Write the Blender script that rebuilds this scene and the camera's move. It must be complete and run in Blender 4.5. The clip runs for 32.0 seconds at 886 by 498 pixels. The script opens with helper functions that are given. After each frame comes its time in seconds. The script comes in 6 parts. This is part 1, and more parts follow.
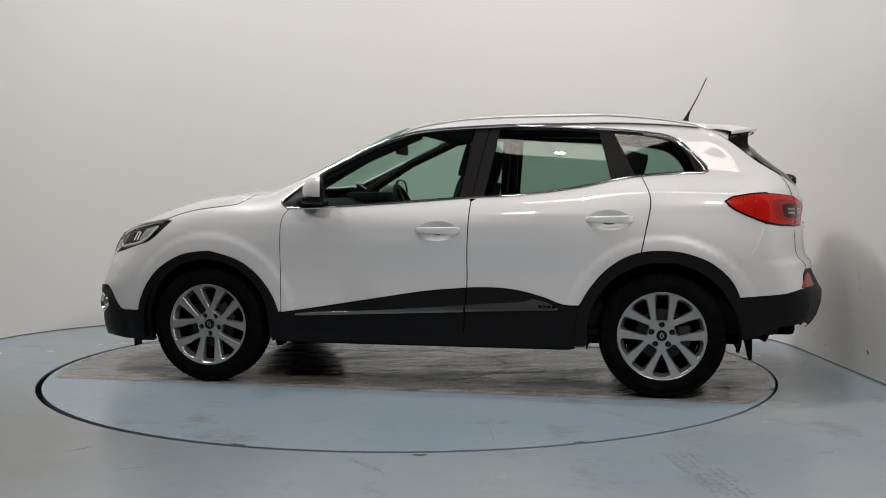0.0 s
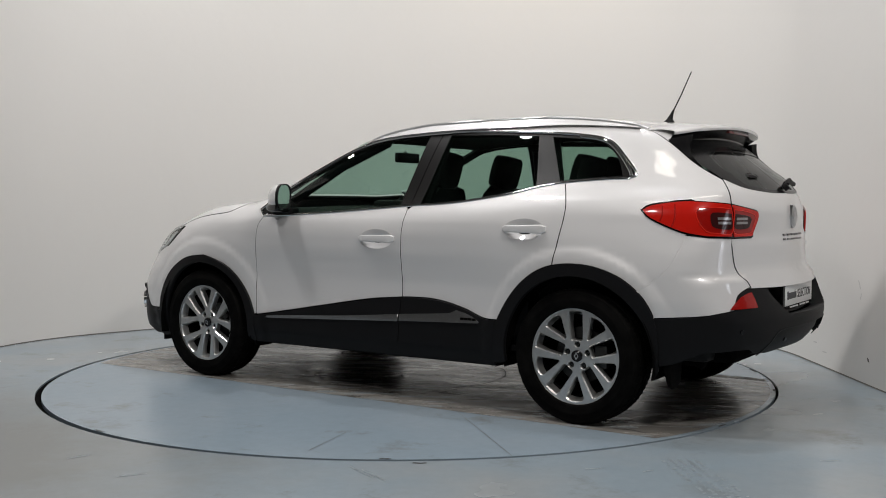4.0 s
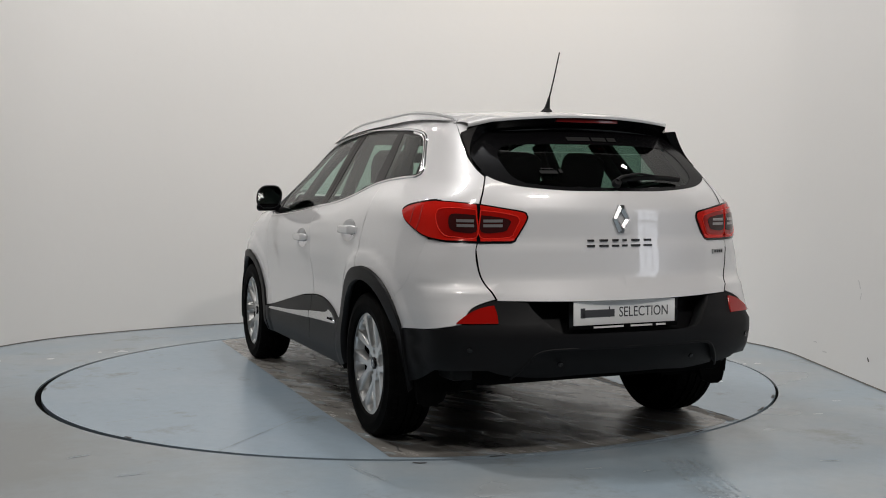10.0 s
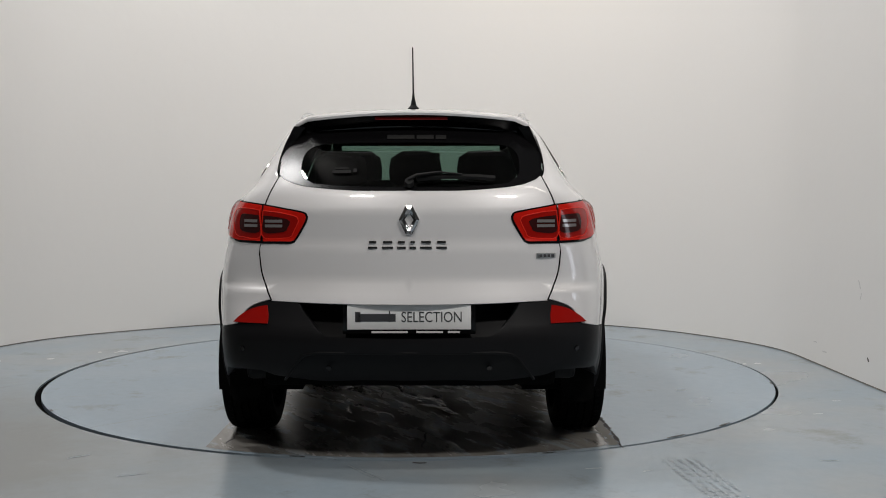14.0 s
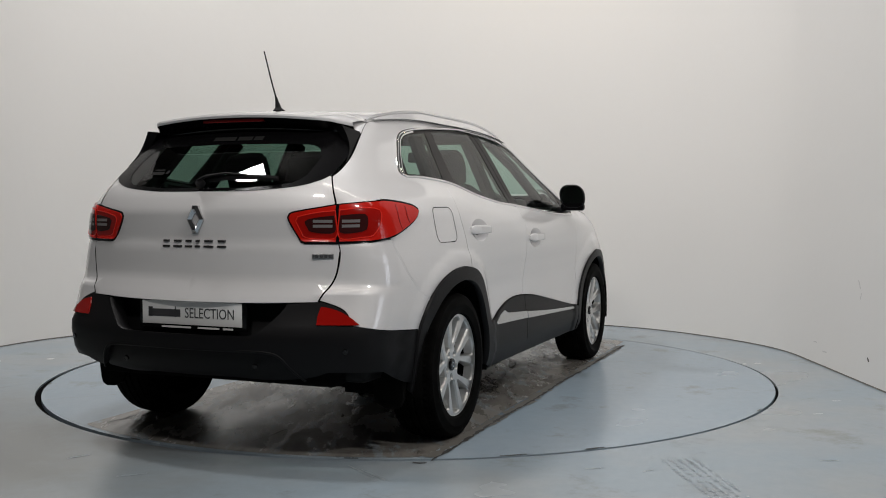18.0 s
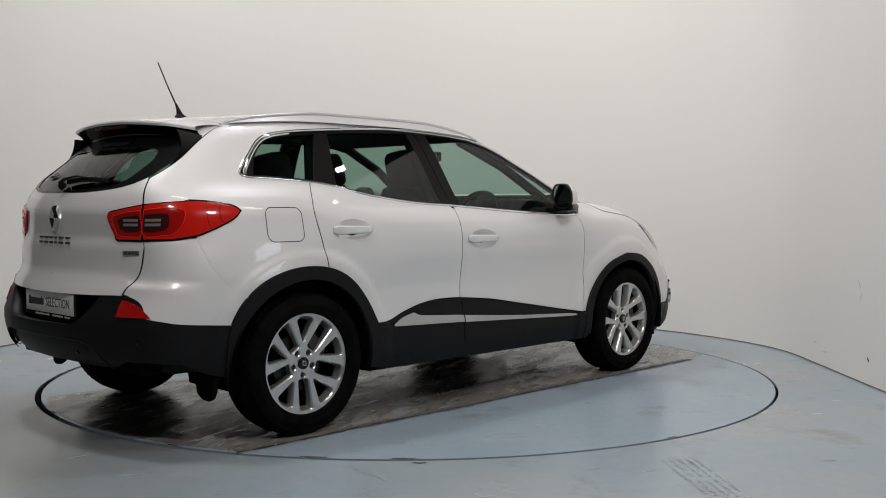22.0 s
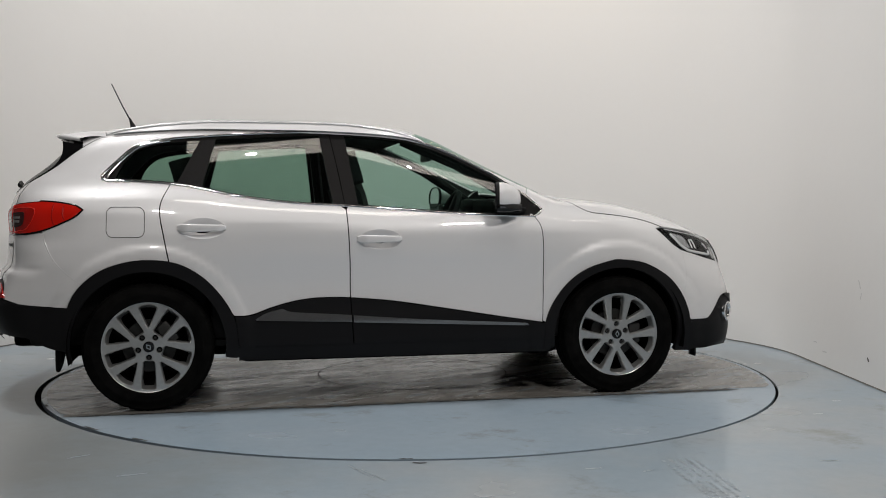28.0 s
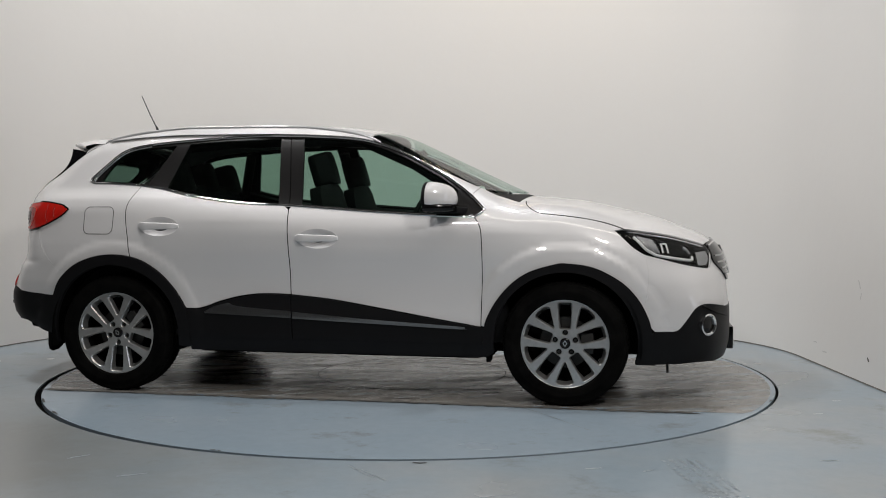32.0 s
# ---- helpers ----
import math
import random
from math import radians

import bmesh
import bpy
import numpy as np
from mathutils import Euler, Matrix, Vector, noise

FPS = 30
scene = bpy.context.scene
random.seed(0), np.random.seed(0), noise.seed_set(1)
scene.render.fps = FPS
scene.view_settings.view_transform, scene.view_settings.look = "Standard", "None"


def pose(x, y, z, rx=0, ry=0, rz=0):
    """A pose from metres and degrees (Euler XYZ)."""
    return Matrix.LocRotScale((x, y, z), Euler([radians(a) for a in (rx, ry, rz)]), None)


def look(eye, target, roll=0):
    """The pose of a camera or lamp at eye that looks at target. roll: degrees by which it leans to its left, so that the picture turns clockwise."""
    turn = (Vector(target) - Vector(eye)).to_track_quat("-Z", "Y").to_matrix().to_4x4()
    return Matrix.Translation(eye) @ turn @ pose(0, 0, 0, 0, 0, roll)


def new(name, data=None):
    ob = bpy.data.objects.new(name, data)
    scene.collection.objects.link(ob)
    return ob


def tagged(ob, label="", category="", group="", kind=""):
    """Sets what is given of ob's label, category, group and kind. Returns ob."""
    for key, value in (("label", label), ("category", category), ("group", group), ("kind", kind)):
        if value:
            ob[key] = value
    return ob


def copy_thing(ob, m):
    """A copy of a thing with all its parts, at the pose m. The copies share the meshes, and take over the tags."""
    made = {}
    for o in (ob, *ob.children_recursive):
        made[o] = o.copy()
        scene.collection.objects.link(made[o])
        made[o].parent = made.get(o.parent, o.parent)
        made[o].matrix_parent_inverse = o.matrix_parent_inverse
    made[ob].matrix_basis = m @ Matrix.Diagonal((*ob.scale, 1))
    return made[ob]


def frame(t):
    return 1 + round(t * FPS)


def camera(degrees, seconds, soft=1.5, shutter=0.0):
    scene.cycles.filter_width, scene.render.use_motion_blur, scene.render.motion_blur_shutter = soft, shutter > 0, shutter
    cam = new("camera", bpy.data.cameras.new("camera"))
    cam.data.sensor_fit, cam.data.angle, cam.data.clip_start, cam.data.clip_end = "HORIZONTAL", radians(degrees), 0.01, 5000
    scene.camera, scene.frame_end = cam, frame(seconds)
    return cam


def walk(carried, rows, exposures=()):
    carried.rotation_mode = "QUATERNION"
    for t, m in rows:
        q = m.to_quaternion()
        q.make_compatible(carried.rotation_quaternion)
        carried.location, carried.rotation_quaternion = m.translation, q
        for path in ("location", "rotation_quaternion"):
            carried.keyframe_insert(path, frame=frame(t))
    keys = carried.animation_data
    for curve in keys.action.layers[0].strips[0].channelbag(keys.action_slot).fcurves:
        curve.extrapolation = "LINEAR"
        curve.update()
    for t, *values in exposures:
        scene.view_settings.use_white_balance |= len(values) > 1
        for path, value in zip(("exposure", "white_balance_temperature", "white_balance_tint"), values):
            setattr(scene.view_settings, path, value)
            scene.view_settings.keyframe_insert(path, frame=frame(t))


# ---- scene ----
# ---- camera: on a tripod, tipped up a little during the first two seconds ----
EYE = Vector((0.0, -6.609, 1.104))
SECONDS = 32.0


def aim(drop):
    """Camera pose, tipped down by so many degrees from its rest."""
    d = Vector((0.03048, 0.99855, -0.04445))
    d.z -= math.tan(radians(drop))
    return look(EYE, EYE + d, -0.056)


cam = camera(47.2, SECONDS, soft=1.0)
walk(cam, [(0.0, aim(0.431)), (0.5, aim(0.392)), (1.0, aim(0.233)), (1.5, aim(0.09)), (2.0, aim(-0.03)),
           (2.6, aim(-0.02)), (3.5, aim(-0.015)), (6.0, aim(0.0)), (32.0, aim(0.0))])

# turntable and car turn together at a steady rate
RATE = -5.6011


def turn(t):
    return 13.738 + RATE * t
# ---- light ----
world = bpy.data.worlds.new("hall_air")
scene.world = world
world.use_nodes = True
world.node_tree.nodes["Background"].inputs[0].default_value = (0.75, 0.8, 0.85, 1)
world.node_tree.nodes["Background"].inputs[1].default_value = 0.03
scene.view_settings.exposure = 0.08


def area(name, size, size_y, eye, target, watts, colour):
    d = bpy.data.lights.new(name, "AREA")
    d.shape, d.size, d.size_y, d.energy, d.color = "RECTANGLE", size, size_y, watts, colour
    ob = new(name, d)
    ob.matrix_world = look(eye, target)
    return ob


for k in range(10):
    x = -0.85 + 0.70 * k
    area("skylight", 0.68, 0.46, (x, -3.62, 6.8), (x, -3.3, 0), 5.4, (1.0, 0.92, 0.82))
area("ceiling_spot", 0.3, 0.3, (0.9, 0.2, 7.0), (0.8, 0.1, 0), 80, (0.96, 0.97, 1.0))
# unseen fill lamps, added to brighten the sides that face the camera
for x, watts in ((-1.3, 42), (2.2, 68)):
    area("front_fill", 0.5, 0.3, (x, -5.0, 4.1), (0.2 + x * 0.3, 0.0, 0.6), watts, (1.0, 0.96, 0.92))
area("high_spot", 0.7, 0.7, (-3.1, -0.8, 6.9), (1.8, 0.2, 0.5), 166, (1.0, 0.985, 0.975))
for x, y, z, watts in ((-2.95, 0.3, 3.95, 4), (2.65, -0.7, 4.05, 4), (-2.0, 2.1, 3.95, 6)):
    area("wall_spot", 0.08, 0.08, (x, y, z), (-0.1 * x, 0.0, 0.4), watts, (1.0, 0.94, 0.86))
area("wall_washer", 0.5, 0.12, (1.15, 2.1, 4.3), (1.25, 2.85, 2.7), 5, (1.0, 0.76, 0.48))
for x in (-0.38, -0.31, 1.70):
    area("small_spot", 0.05, 0.05, (x, -3.5, 6.4), (0, 0, 0.5), 8, (1.0, 0.97, 0.94))
# ---- materials ----
def material(name, colour, rough=0.5, metal=0.0, **more):
    m = bpy.data.materials.new(name)
    m.use_nodes = True
    b = m.node_tree.nodes["Principled BSDF"]
    b.inputs["Base Color"].default_value = (*colour, 1)
    b.inputs["Roughness"].default_value = rough
    b.inputs["Metallic"].default_value = metal
    for k, v in more.items():
        b.inputs[k].default_value = v
    return m


def node(m, kind, **props):
    n = m.node_tree.nodes.new(kind)
    for k, v in props.items():
        if k in n.inputs:
            n.inputs[k].default_value = v
        else:
            setattr(n, k, v)
    return n


def wire(m, a, b):
    m.node_tree.links.new(a, b)


def bsdf(m):
    return m.node_tree.nodes["Principled BSDF"]


def bumped(m, scale, strength, distance=0.002, detail=6.0):
    tc = node(m, "ShaderNodeTexCoord")
    nz = node(m, "ShaderNodeTexNoise", Scale=scale, Detail=detail)
    bp = node(m, "ShaderNodeBump", Strength=strength, Distance=distance)
    wire(m, tc.outputs["Object"], nz.inputs["Vector"])
    wire(m, nz.outputs["Fac"], bp.inputs["Height"])
    wire(m, bp.outputs["Normal"], bsdf(m).inputs["Normal"])
    return tc, nz


def varied(m, scale, low, high, slot="Base Color", detail=5.0, coords=None):
    """Noise between two colours (or two grey values) into a slot."""
    tc = coords or node(m, "ShaderNodeTexCoord")
    nz = node(m, "ShaderNodeTexNoise", Scale=scale, Detail=detail)
    rp = node(m, "ShaderNodeValToRGB")
    rp.color_ramp.elements[0].position, rp.color_ramp.elements[1].position = 0.35, 0.65
    lo, hi = [(c, c, c) if isinstance(c, float) else c for c in (low, high)]
    rp.color_ramp.elements[0].color, rp.color_ramp.elements[1].color = (*lo, 1), (*hi, 1)
    wire(m, tc.outputs["Object"], nz.inputs["Vector"])
    wire(m, nz.outputs["Fac"], rp.inputs["Fac"])
    wire(m, rp.outputs["Color"], bsdf(m).inputs[slot])
    return rp


def glass(name, tint, gloss=1.0, least=0.042):
    """A thin pane: tinted see-through with a mirror-like sheen that grows at grazing angles."""
    m = bpy.data.materials.new(name)
    m.use_nodes = True
    m.node_tree.nodes.clear()
    out = node(m, "ShaderNodeOutputMaterial")
    tr = node(m, "ShaderNodeBsdfTransparent", Color=(*tint, 1))
    gl = node(m, "ShaderNodeBsdfGlossy", Roughness=0.01, Color=(gloss, gloss, gloss, 1))
    lw = node(m, "ShaderNodeLayerWeight", Blend=0.5)
    pw = node(m, "ShaderNodeMath", operation="POWER")
    pw.inputs[1].default_value = 5.0
    fr = node(m, "ShaderNodeMapRange", **{"To Min": least, "To Max": 0.6})
    wire(m, lw.outputs["Facing"], pw.inputs[0])
    wire(m, pw.outputs[0], fr.inputs["Value"])
    mx = node(m, "ShaderNodeMixShader")
    wire(m, fr.outputs[0], mx.inputs[0])
    wire(m, tr.outputs[0], mx.inputs[1])
    wire(m, gl.outputs[0], mx.inputs[2])
    wire(m, mx.outputs[0], out.inputs[0])
    return m


PAINT = material("pearl_white_paint", (0.78, 0.78, 0.78), 0.42, 0.12, **{"Coat Weight": 1.0, "Coat Roughness": 0.012, "Coat IOR": 1.6})
varied(PAINT, 1300.0, (0.66, 0.655, 0.665), (0.78, 0.77, 0.77), detail=2.0)
CLAD = material("textured_black_plastic", (0.007, 0.0069, 0.0077), 0.45, 0.0, **{"Specular IOR Level": 0.14})
bumped(CLAD, 900.0, 0.25, 0.0006, 3.0)
SEAM = material("seam_black", (0.002, 0.002, 0.002), 0.95, 0.0, **{"Specular IOR Level": 0.03})
GLOSSBLACK = material("gloss_black", (0.004, 0.004, 0.0045), 0.1, 0.0, **{"Specular IOR Level": 0.35})
FINBLACK = material("black_fin_lacquer", (0.004, 0.004, 0.0045), 0.22, 0.0, **{"Specular IOR Level": 0.12})
PILLAR = material("pillar_black_film", (0.006, 0.0055, 0.0055), 0.35, 0.0, **{"Specular IOR Level": 0.10})
CHROME = material("chrome", (0.82, 0.82, 0.83), 0.06, 1.0)
SATIN = material("satin_aluminium", (0.50, 0.505, 0.51), 0.28, 1.0)
ALLOY = material("silver_wheel_lacquer", (0.60, 0.60, 0.59), 0.30, 0.85, **{"Coat Weight": 0.8, "Coat Roughness": 0.05})
varied(ALLOY, 35.0, (0.54, 0.54, 0.535), (0.60, 0.60, 0.59))
RAIL = material("silver_rail_lacquer", (0.62, 0.62, 0.63), 0.34, 0.6, **{"Coat Weight": 0.5})
DEEPRED = material("deep_red_lens", (0.30, 0.006, 0.004), 0.15, 0.0, **{"Specular IOR Level": 0.2, "Coat Weight": 0.5})
STEEL = material("brake_steel", (0.05, 0.049, 0.047), 0.5, 0.8)
RUBBER = material("tyre_rubber", (0.006, 0.006, 0.006), 0.65, 0.0, **{"Specular IOR Level": 0.02})
bumped(RUBBER, 260.0, 0.3, 0.0008)
varied(RUBBER, 14.0, (0.0028, 0.0028, 0.0028), (0.0062, 0.006, 0.0058))
DARK = material("underbody_black", (0.005, 0.005, 0.005), 0.8, 0.0, **{"Specular IOR Level": 0.01})
GLASS = glass("green_tinted_glass", (0.56, 0.70, 0.64))
REARGLASS = glass("rear_tinted_glass", (0.20, 0.28, 0.245))
SIDEGLASS = glass("dark_tinted_side_glass", (0.44, 0.58, 0.51))
LAMPGLASS = glass("lamp_cover", (0.9, 0.91, 0.91), 0.8, 0.025)
CLEAR = glass("clear_lens", (0.92, 0.93, 0.93))
RED = material("red_lens", (0.50, 0.010, 0.005), 0.25, 0.0, **{"Specular IOR Level": 0.1, "Coat Weight": 0.55, "Coat Roughness": 0.02})
CLOTH = material("dark_seat_cloth", (0.007, 0.007, 0.0075), 0.9)
bumped(CLOTH, 500.0, 0.4, 0.001)
TRIM = material("dark_cabin_plastic", (0.006, 0.006, 0.0063), 0.6, 0.0, **{"Specular IOR Level": 0.2})
LINER = material("grey_headliner", (0.035, 0.035, 0.034), 0.9)
PLATE = material("white_plate", (0.84, 0.84, 0.83), 0.4)
BRIGHT = material("bright_moulding_metal", (0.52, 0.525, 0.53), 0.22, 1.0)
# ---- mesh tools ----
from mathutils import geometry


def mesh_part(name, verts, faces, mat, parent=None, label="", normals=None, smooth=True):
    me = bpy.data.meshes.new(name)
    me.from_pydata([tuple(v) for v in verts], [], [tuple(f) for f in faces])
    me.materials.append(mat)
    if smooth:
        me.polygons.foreach_set("use_smooth", [True] * len(me.polygons))
    if normals is not None:
        me.normals_split_custom_set_from_vertices([tuple(n) for n in normals])
    me.update()
    ob = new(name, me)
    if parent is not None:
        ob.parent = parent
    return tagged(ob, label) if label else ob


def part(name, bm, mat, parent=None, label="", smooth=30.0):
    """Links a bmesh as one mesh object under a thing or a part."""
    me = bpy.data.meshes.new(name)
    bmesh.ops.recalc_face_normals(bm, faces=bm.faces)
    for f in bm.faces:
        f.smooth = True
    for e in bm.edges:
        if len(e.link_faces) == 2 and e.calc_face_angle(0) > radians(smooth):
            e.smooth = False
    bm.to_mesh(me)
    bm.free()
    me.materials.append(mat)
    ob = new(name, me)
    if parent is not None:
        ob.parent = parent
    return tagged(ob, label) if label else ob


def box(bm, x0, x1, y0, y1, z0, z1, bevel=0.0, m=None):
    r = bmesh.ops.create_cube(bm, size=1.0)
    v = r["verts"]
    bmesh.ops.scale(bm, vec=(x1 - x0, y1 - y0, z1 - z0), verts=v)
    bmesh.ops.translate(bm, vec=((x0 + x1) / 2, (y0 + y1) / 2, (z0 + z1) / 2), verts=v)
    if bevel:
        e = list({e for q in v for e in q.link_edges})
        r = bmesh.ops.bevel(bm, geom=e, offset=bevel, segments=2, affect="EDGES", profile=0.6)
        v = list({q for f in r["faces"] for q in f.verts} | {q for q in v if q.is_valid})
    if m is not None:
        bmesh.ops.transform(bm, matrix=m, verts=v)
    return v


def lathe(profile, steps, axis="y"):
    """A turned body: profile of (radius, along), turned round an axis."""
    bm = bmesh.new()
    rings = []
    for i in range(steps):
        a = 2 * math.pi * i / steps
        ring = []
        for r, h in profile:
            c, s = r * math.cos(a), r * math.sin(a)
            ring.append(bm.verts.new((c, h, s) if axis == "y" else (c, s, h)))
        rings.append(ring)
    for i in range(steps):
        p, q = rings[i], rings[(i + 1) % steps]
        for j in range(len(profile) - 1):
            bm.faces.new((p[j], p[j + 1], q[j + 1], q[j]))
    bmesh.ops.remove_doubles(bm, verts=bm.verts, dist=1e-6)
    return bm


def tube(points, radius, sides=8, flat=1.0, bm=None):
    """A rod along points; radius a number or one a point; flat squeezes it in z."""
    bm = bm or bmesh.new()
    pts = [Vector(p) for p in points]
    rad = [radius] * len(pts) if isinstance(radius, (int, float)) else radius
    rings = []
    for i, p in enumerate(pts):
        d = (pts[min(i + 1, len(pts) - 1)] - pts[max(i - 1, 0)]).normalized()
        u = d.cross(Vector((0, 0, 1)))
        if u.length < 1e-3:
            u = Vector((1, 0, 0))
        u.normalize()
        w = u.cross(d)
        rings.append([bm.verts.new(p + rad[i] * (u * math.cos(a) + w * flat * math.sin(a)))
                      for a in (2 * math.pi * k / sides for k in range(sides))])
    for a, b in zip(rings, rings[1:]):
        for k in range(sides):
            bm.faces.new((a[k], a[(k + 1) % sides], b[(k + 1) % sides], b[k]))
    bm.faces.new(rings[0]), bm.faces.new(rings[-1])
    return bm


def pch(xs, ys):
    """Monotone cubic through points, for arrays."""
    xs, ys = np.array(xs, float), np.array(ys, float)
    if xs[0] > xs[-1]:
        xs, ys = xs[::-1], ys[::-1]
    h, d = np.diff(xs), np.diff(ys) / np.diff(xs)
    m = np.zeros_like(xs)
    w1, w2 = 2 * h[1:] + h[:-1], h[1:] + 2 * h[:-1]
    ok = d[1:] * d[:-1] > 0
    m[1:-1] = np.where(ok, (w1 + w2) / (w1 / np.where(ok, d[:-1], 1) + w2 / np.where(ok, d[1:], 1)), 0)
    m[0], m[-1] = d[0], d[-1]

    def f(x):
        x = np.asarray(x, float)
        c = np.clip(x, xs[0], xs[-1])
        i = np.clip(np.searchsorted(xs, c) - 1, 0, len(h) - 1)
        t = (c - xs[i]) / h[i]
        v = ((1 + 2 * t) * (1 - t) ** 2 * ys[i] + t * (1 - t) ** 2 * h[i] * m[i]
             + t * t * (3 - 2 * t) * ys[i + 1] + t * t * (t - 1) * h[i] * m[i + 1])
        return v + np.where(x < xs[0], (x - xs[0]) * m[0], 0) + np.where(x > xs[-1], (x - xs[-1]) * m[-1], 0)
    return f


def bend(pts, step=0.02):
    """A smooth curve through points (any dimension), at even small steps."""
    p = np.array(pts, float)
    if len(p) == 2:
        n = max(1, int(np.ceil(np.linalg.norm(p[1] - p[0]) / step)))
        return [p[0] + (p[1] - p[0]) * i / n for i in range(n + 1)]
    q = np.vstack([2 * p[0] - p[1], p, 2 * p[-1] - p[-2]])
    out = []
    for i in range(1, len(q) - 2):
        a, b, c, d = q[i - 1:i + 3]
        n = max(1, int(np.ceil(np.linalg.norm(c - b) / step)))
        for k in range(n):
            t = k / n
            out.append(0.5 * (2 * b + (c - a) * t + (2 * a - 5 * b + 4 * c - d) * t * t + (3 * b - a - 3 * c + d) * t ** 3))
    out.append(p[-1])
    return out


def joined(*runs):
    """A closed outline from runs that follow one another, corners where they meet."""
    out = []
    for r in runs:
        for p in r:
            if not out or np.linalg.norm(np.asarray(p) - out[-1]) > 1e-4:
                out.append(np.asarray(p, float))
    if np.linalg.norm(out[0] - out[-1]) < 1e-4:
        out.pop()
    return out


def inside(poly, pts):
    """Which points lie in a polygon."""
    px, py = poly[:, 0], poly[:, 1]
    qx, qy = np.roll(px, -1), np.roll(py, -1)
    x, y = pts[:, :1], pts[:, 1:2]
    with np.errstate(divide="ignore", invalid="ignore"):
        hit = ((py > y) != (qy > y)) & (x < (qx - px) * (y - py) / (qy - py) + px)
    return hit.sum(1) % 2 == 1


def inset(poly, d):
    """A polygon drawn in by d."""
    p = np.array(poly)
    area2 = np.sum(p[:, 0] * np.roll(p[:, 1], -1) - np.roll(p[:, 0], -1) * p[:, 1])
    a, b = p - np.roll(p, 1, 0), np.roll(p, -1, 0) - p
    na = np.stack([-a[:, 1], a[:, 0]], 1) / np.linalg.norm(a, axis=1)[:, None]
    nb = np.stack([-b[:, 1], b[:, 0]], 1) / np.linalg.norm(b, axis=1)[:, None]
    n = na + nb
    n /= np.maximum((n * n).sum(1) / 2, 0.35)[:, None]
    return p + n * d * (1 if area2 > 0 else -1)
# ---- the car's skin: one smooth form, from which every panel is cut ----
ZK = [0.15, 0.25, 0.35, 0.45, 0.55, 0.65, 0.75, 0.85, 0.93, 1.0, 1.06, 1.12, 1.2, 1.3, 1.4, 1.5, 1.58]
STATIONS = [
    (-2.15, [0.67, 0.71, 0.75, 0.775, 0.78, 0.77, 0.75, 0.73, 0.70, 0.685, 0.66, 0.63, 0.58, 0.53, 0.49, 0.45, 0.41]),
    (-1.75, [0.76, 0.80, 0.83, 0.845, 0.85, 0.86, 0.86, 0.85, 0.835, 0.822, 0.81, 0.778, 0.70, 0.635, 0.58, 0.52, 0.47]),
    (-1.35, [0.80, 0.845, 0.875, 0.89, 0.895, 0.902, 0.905, 0.90, 0.89, 0.876, 0.862, 0.835, 0.765, 0.695, 0.632, 0.57, 0.52]),
    (-0.7, [0.80, 0.845, 0.872, 0.872, 0.864, 0.864, 0.876, 0.890, 0.893, 0.886, 0.862, 0.822, 0.765, 0.705, 0.648, 0.585, 0.53]),
    (0.0, [0.80, 0.845, 0.872, 0.872, 0.862, 0.860, 0.870, 0.884, 0.884, 0.868, 0.835, 0.795, 0.752, 0.70, 0.645, 0.585, 0.53]),
    (0.85, [0.80, 0.845, 0.872, 0.872, 0.868, 0.868, 0.874, 0.882, 0.880, 0.865, 0.835, 0.795, 0.745, 0.69, 0.635, 0.58, 0.53]),
    (1.35, [0.80, 0.84, 0.87, 0.885, 0.89, 0.893, 0.893, 0.885, 0.868, 0.84, 0.80, 0.76, 0.71, 0.66, 0.60, 0.55, 0.50]),
    (2.0, [0.72, 0.76, 0.79, 0.80, 0.80, 0.795, 0.78, 0.765, 0.75, 0.72, 0.68, 0.64, 0.60, 0.55, 0.50, 0.45, 0.40])]
SX = np.array([s[0] for s in STATIONS])
SF = [pch(ZK, s[1]) for s in STATIONS]
TOP = pch([2.25, 2.1, 2.0, 1.84, 1.6, 1.38, 1.23, 1.08, 0.98, 0.85, 0.5, 0.25, 0.1, -0.1, -0.5, -0.9, -1.3, -1.6, -1.9, -2.2],
          [0.875, 0.945, 0.975, 1.028, 1.088, 1.133, 1.148, 1.162, 1.195, 1.255, 1.42, 1.532, 1.572, 1.592, 1.602, 1.597, 1.572, 1.540, 1.495, 1.40])
CROWN = pch([2.2, 1.2, 0.9, 0.5, 0.1, -0.4, -2.2], [0.10, 0.09, 0.15, 0.16, 0.13, 0.10, 0.11])
TAIL = pch([0.15, 0.2, 0.3, 0.36, 0.45, 0.55, 0.62, 0.70, 0.735, 0.762, 0.80, 0.90, 0.932, 0.957, 1.06, 1.12, 1.16, 1.224, 1.309, 1.439, 1.5, 1.6],
           [-1.95, -2.01, -2.10, -2.180, -2.240, -2.256, -2.232, -2.203, -2.194, -2.167, -2.157, -2.152, -2.150, -2.139, -2.140, -2.125, -2.107, -2.054, -1.944, -1.797, -1.73, -1.62])
NOSE = pch([0.15, 0.25, 0.35, 0.45, 0.6, 0.7, 0.8, 0.88, 0.95, 1.05, 1.2], [2.15, 2.225, 2.245, 2.245, 2.237, 2.23, 2.212, 2.18, 2.115, 1.96, 1.7])
BOWED = pch([0.2, 0.55, 0.65, 0.8, 0.95, 1.2], [0.08, 0.08, 0.15, 0.32, 0.42, 0.42])


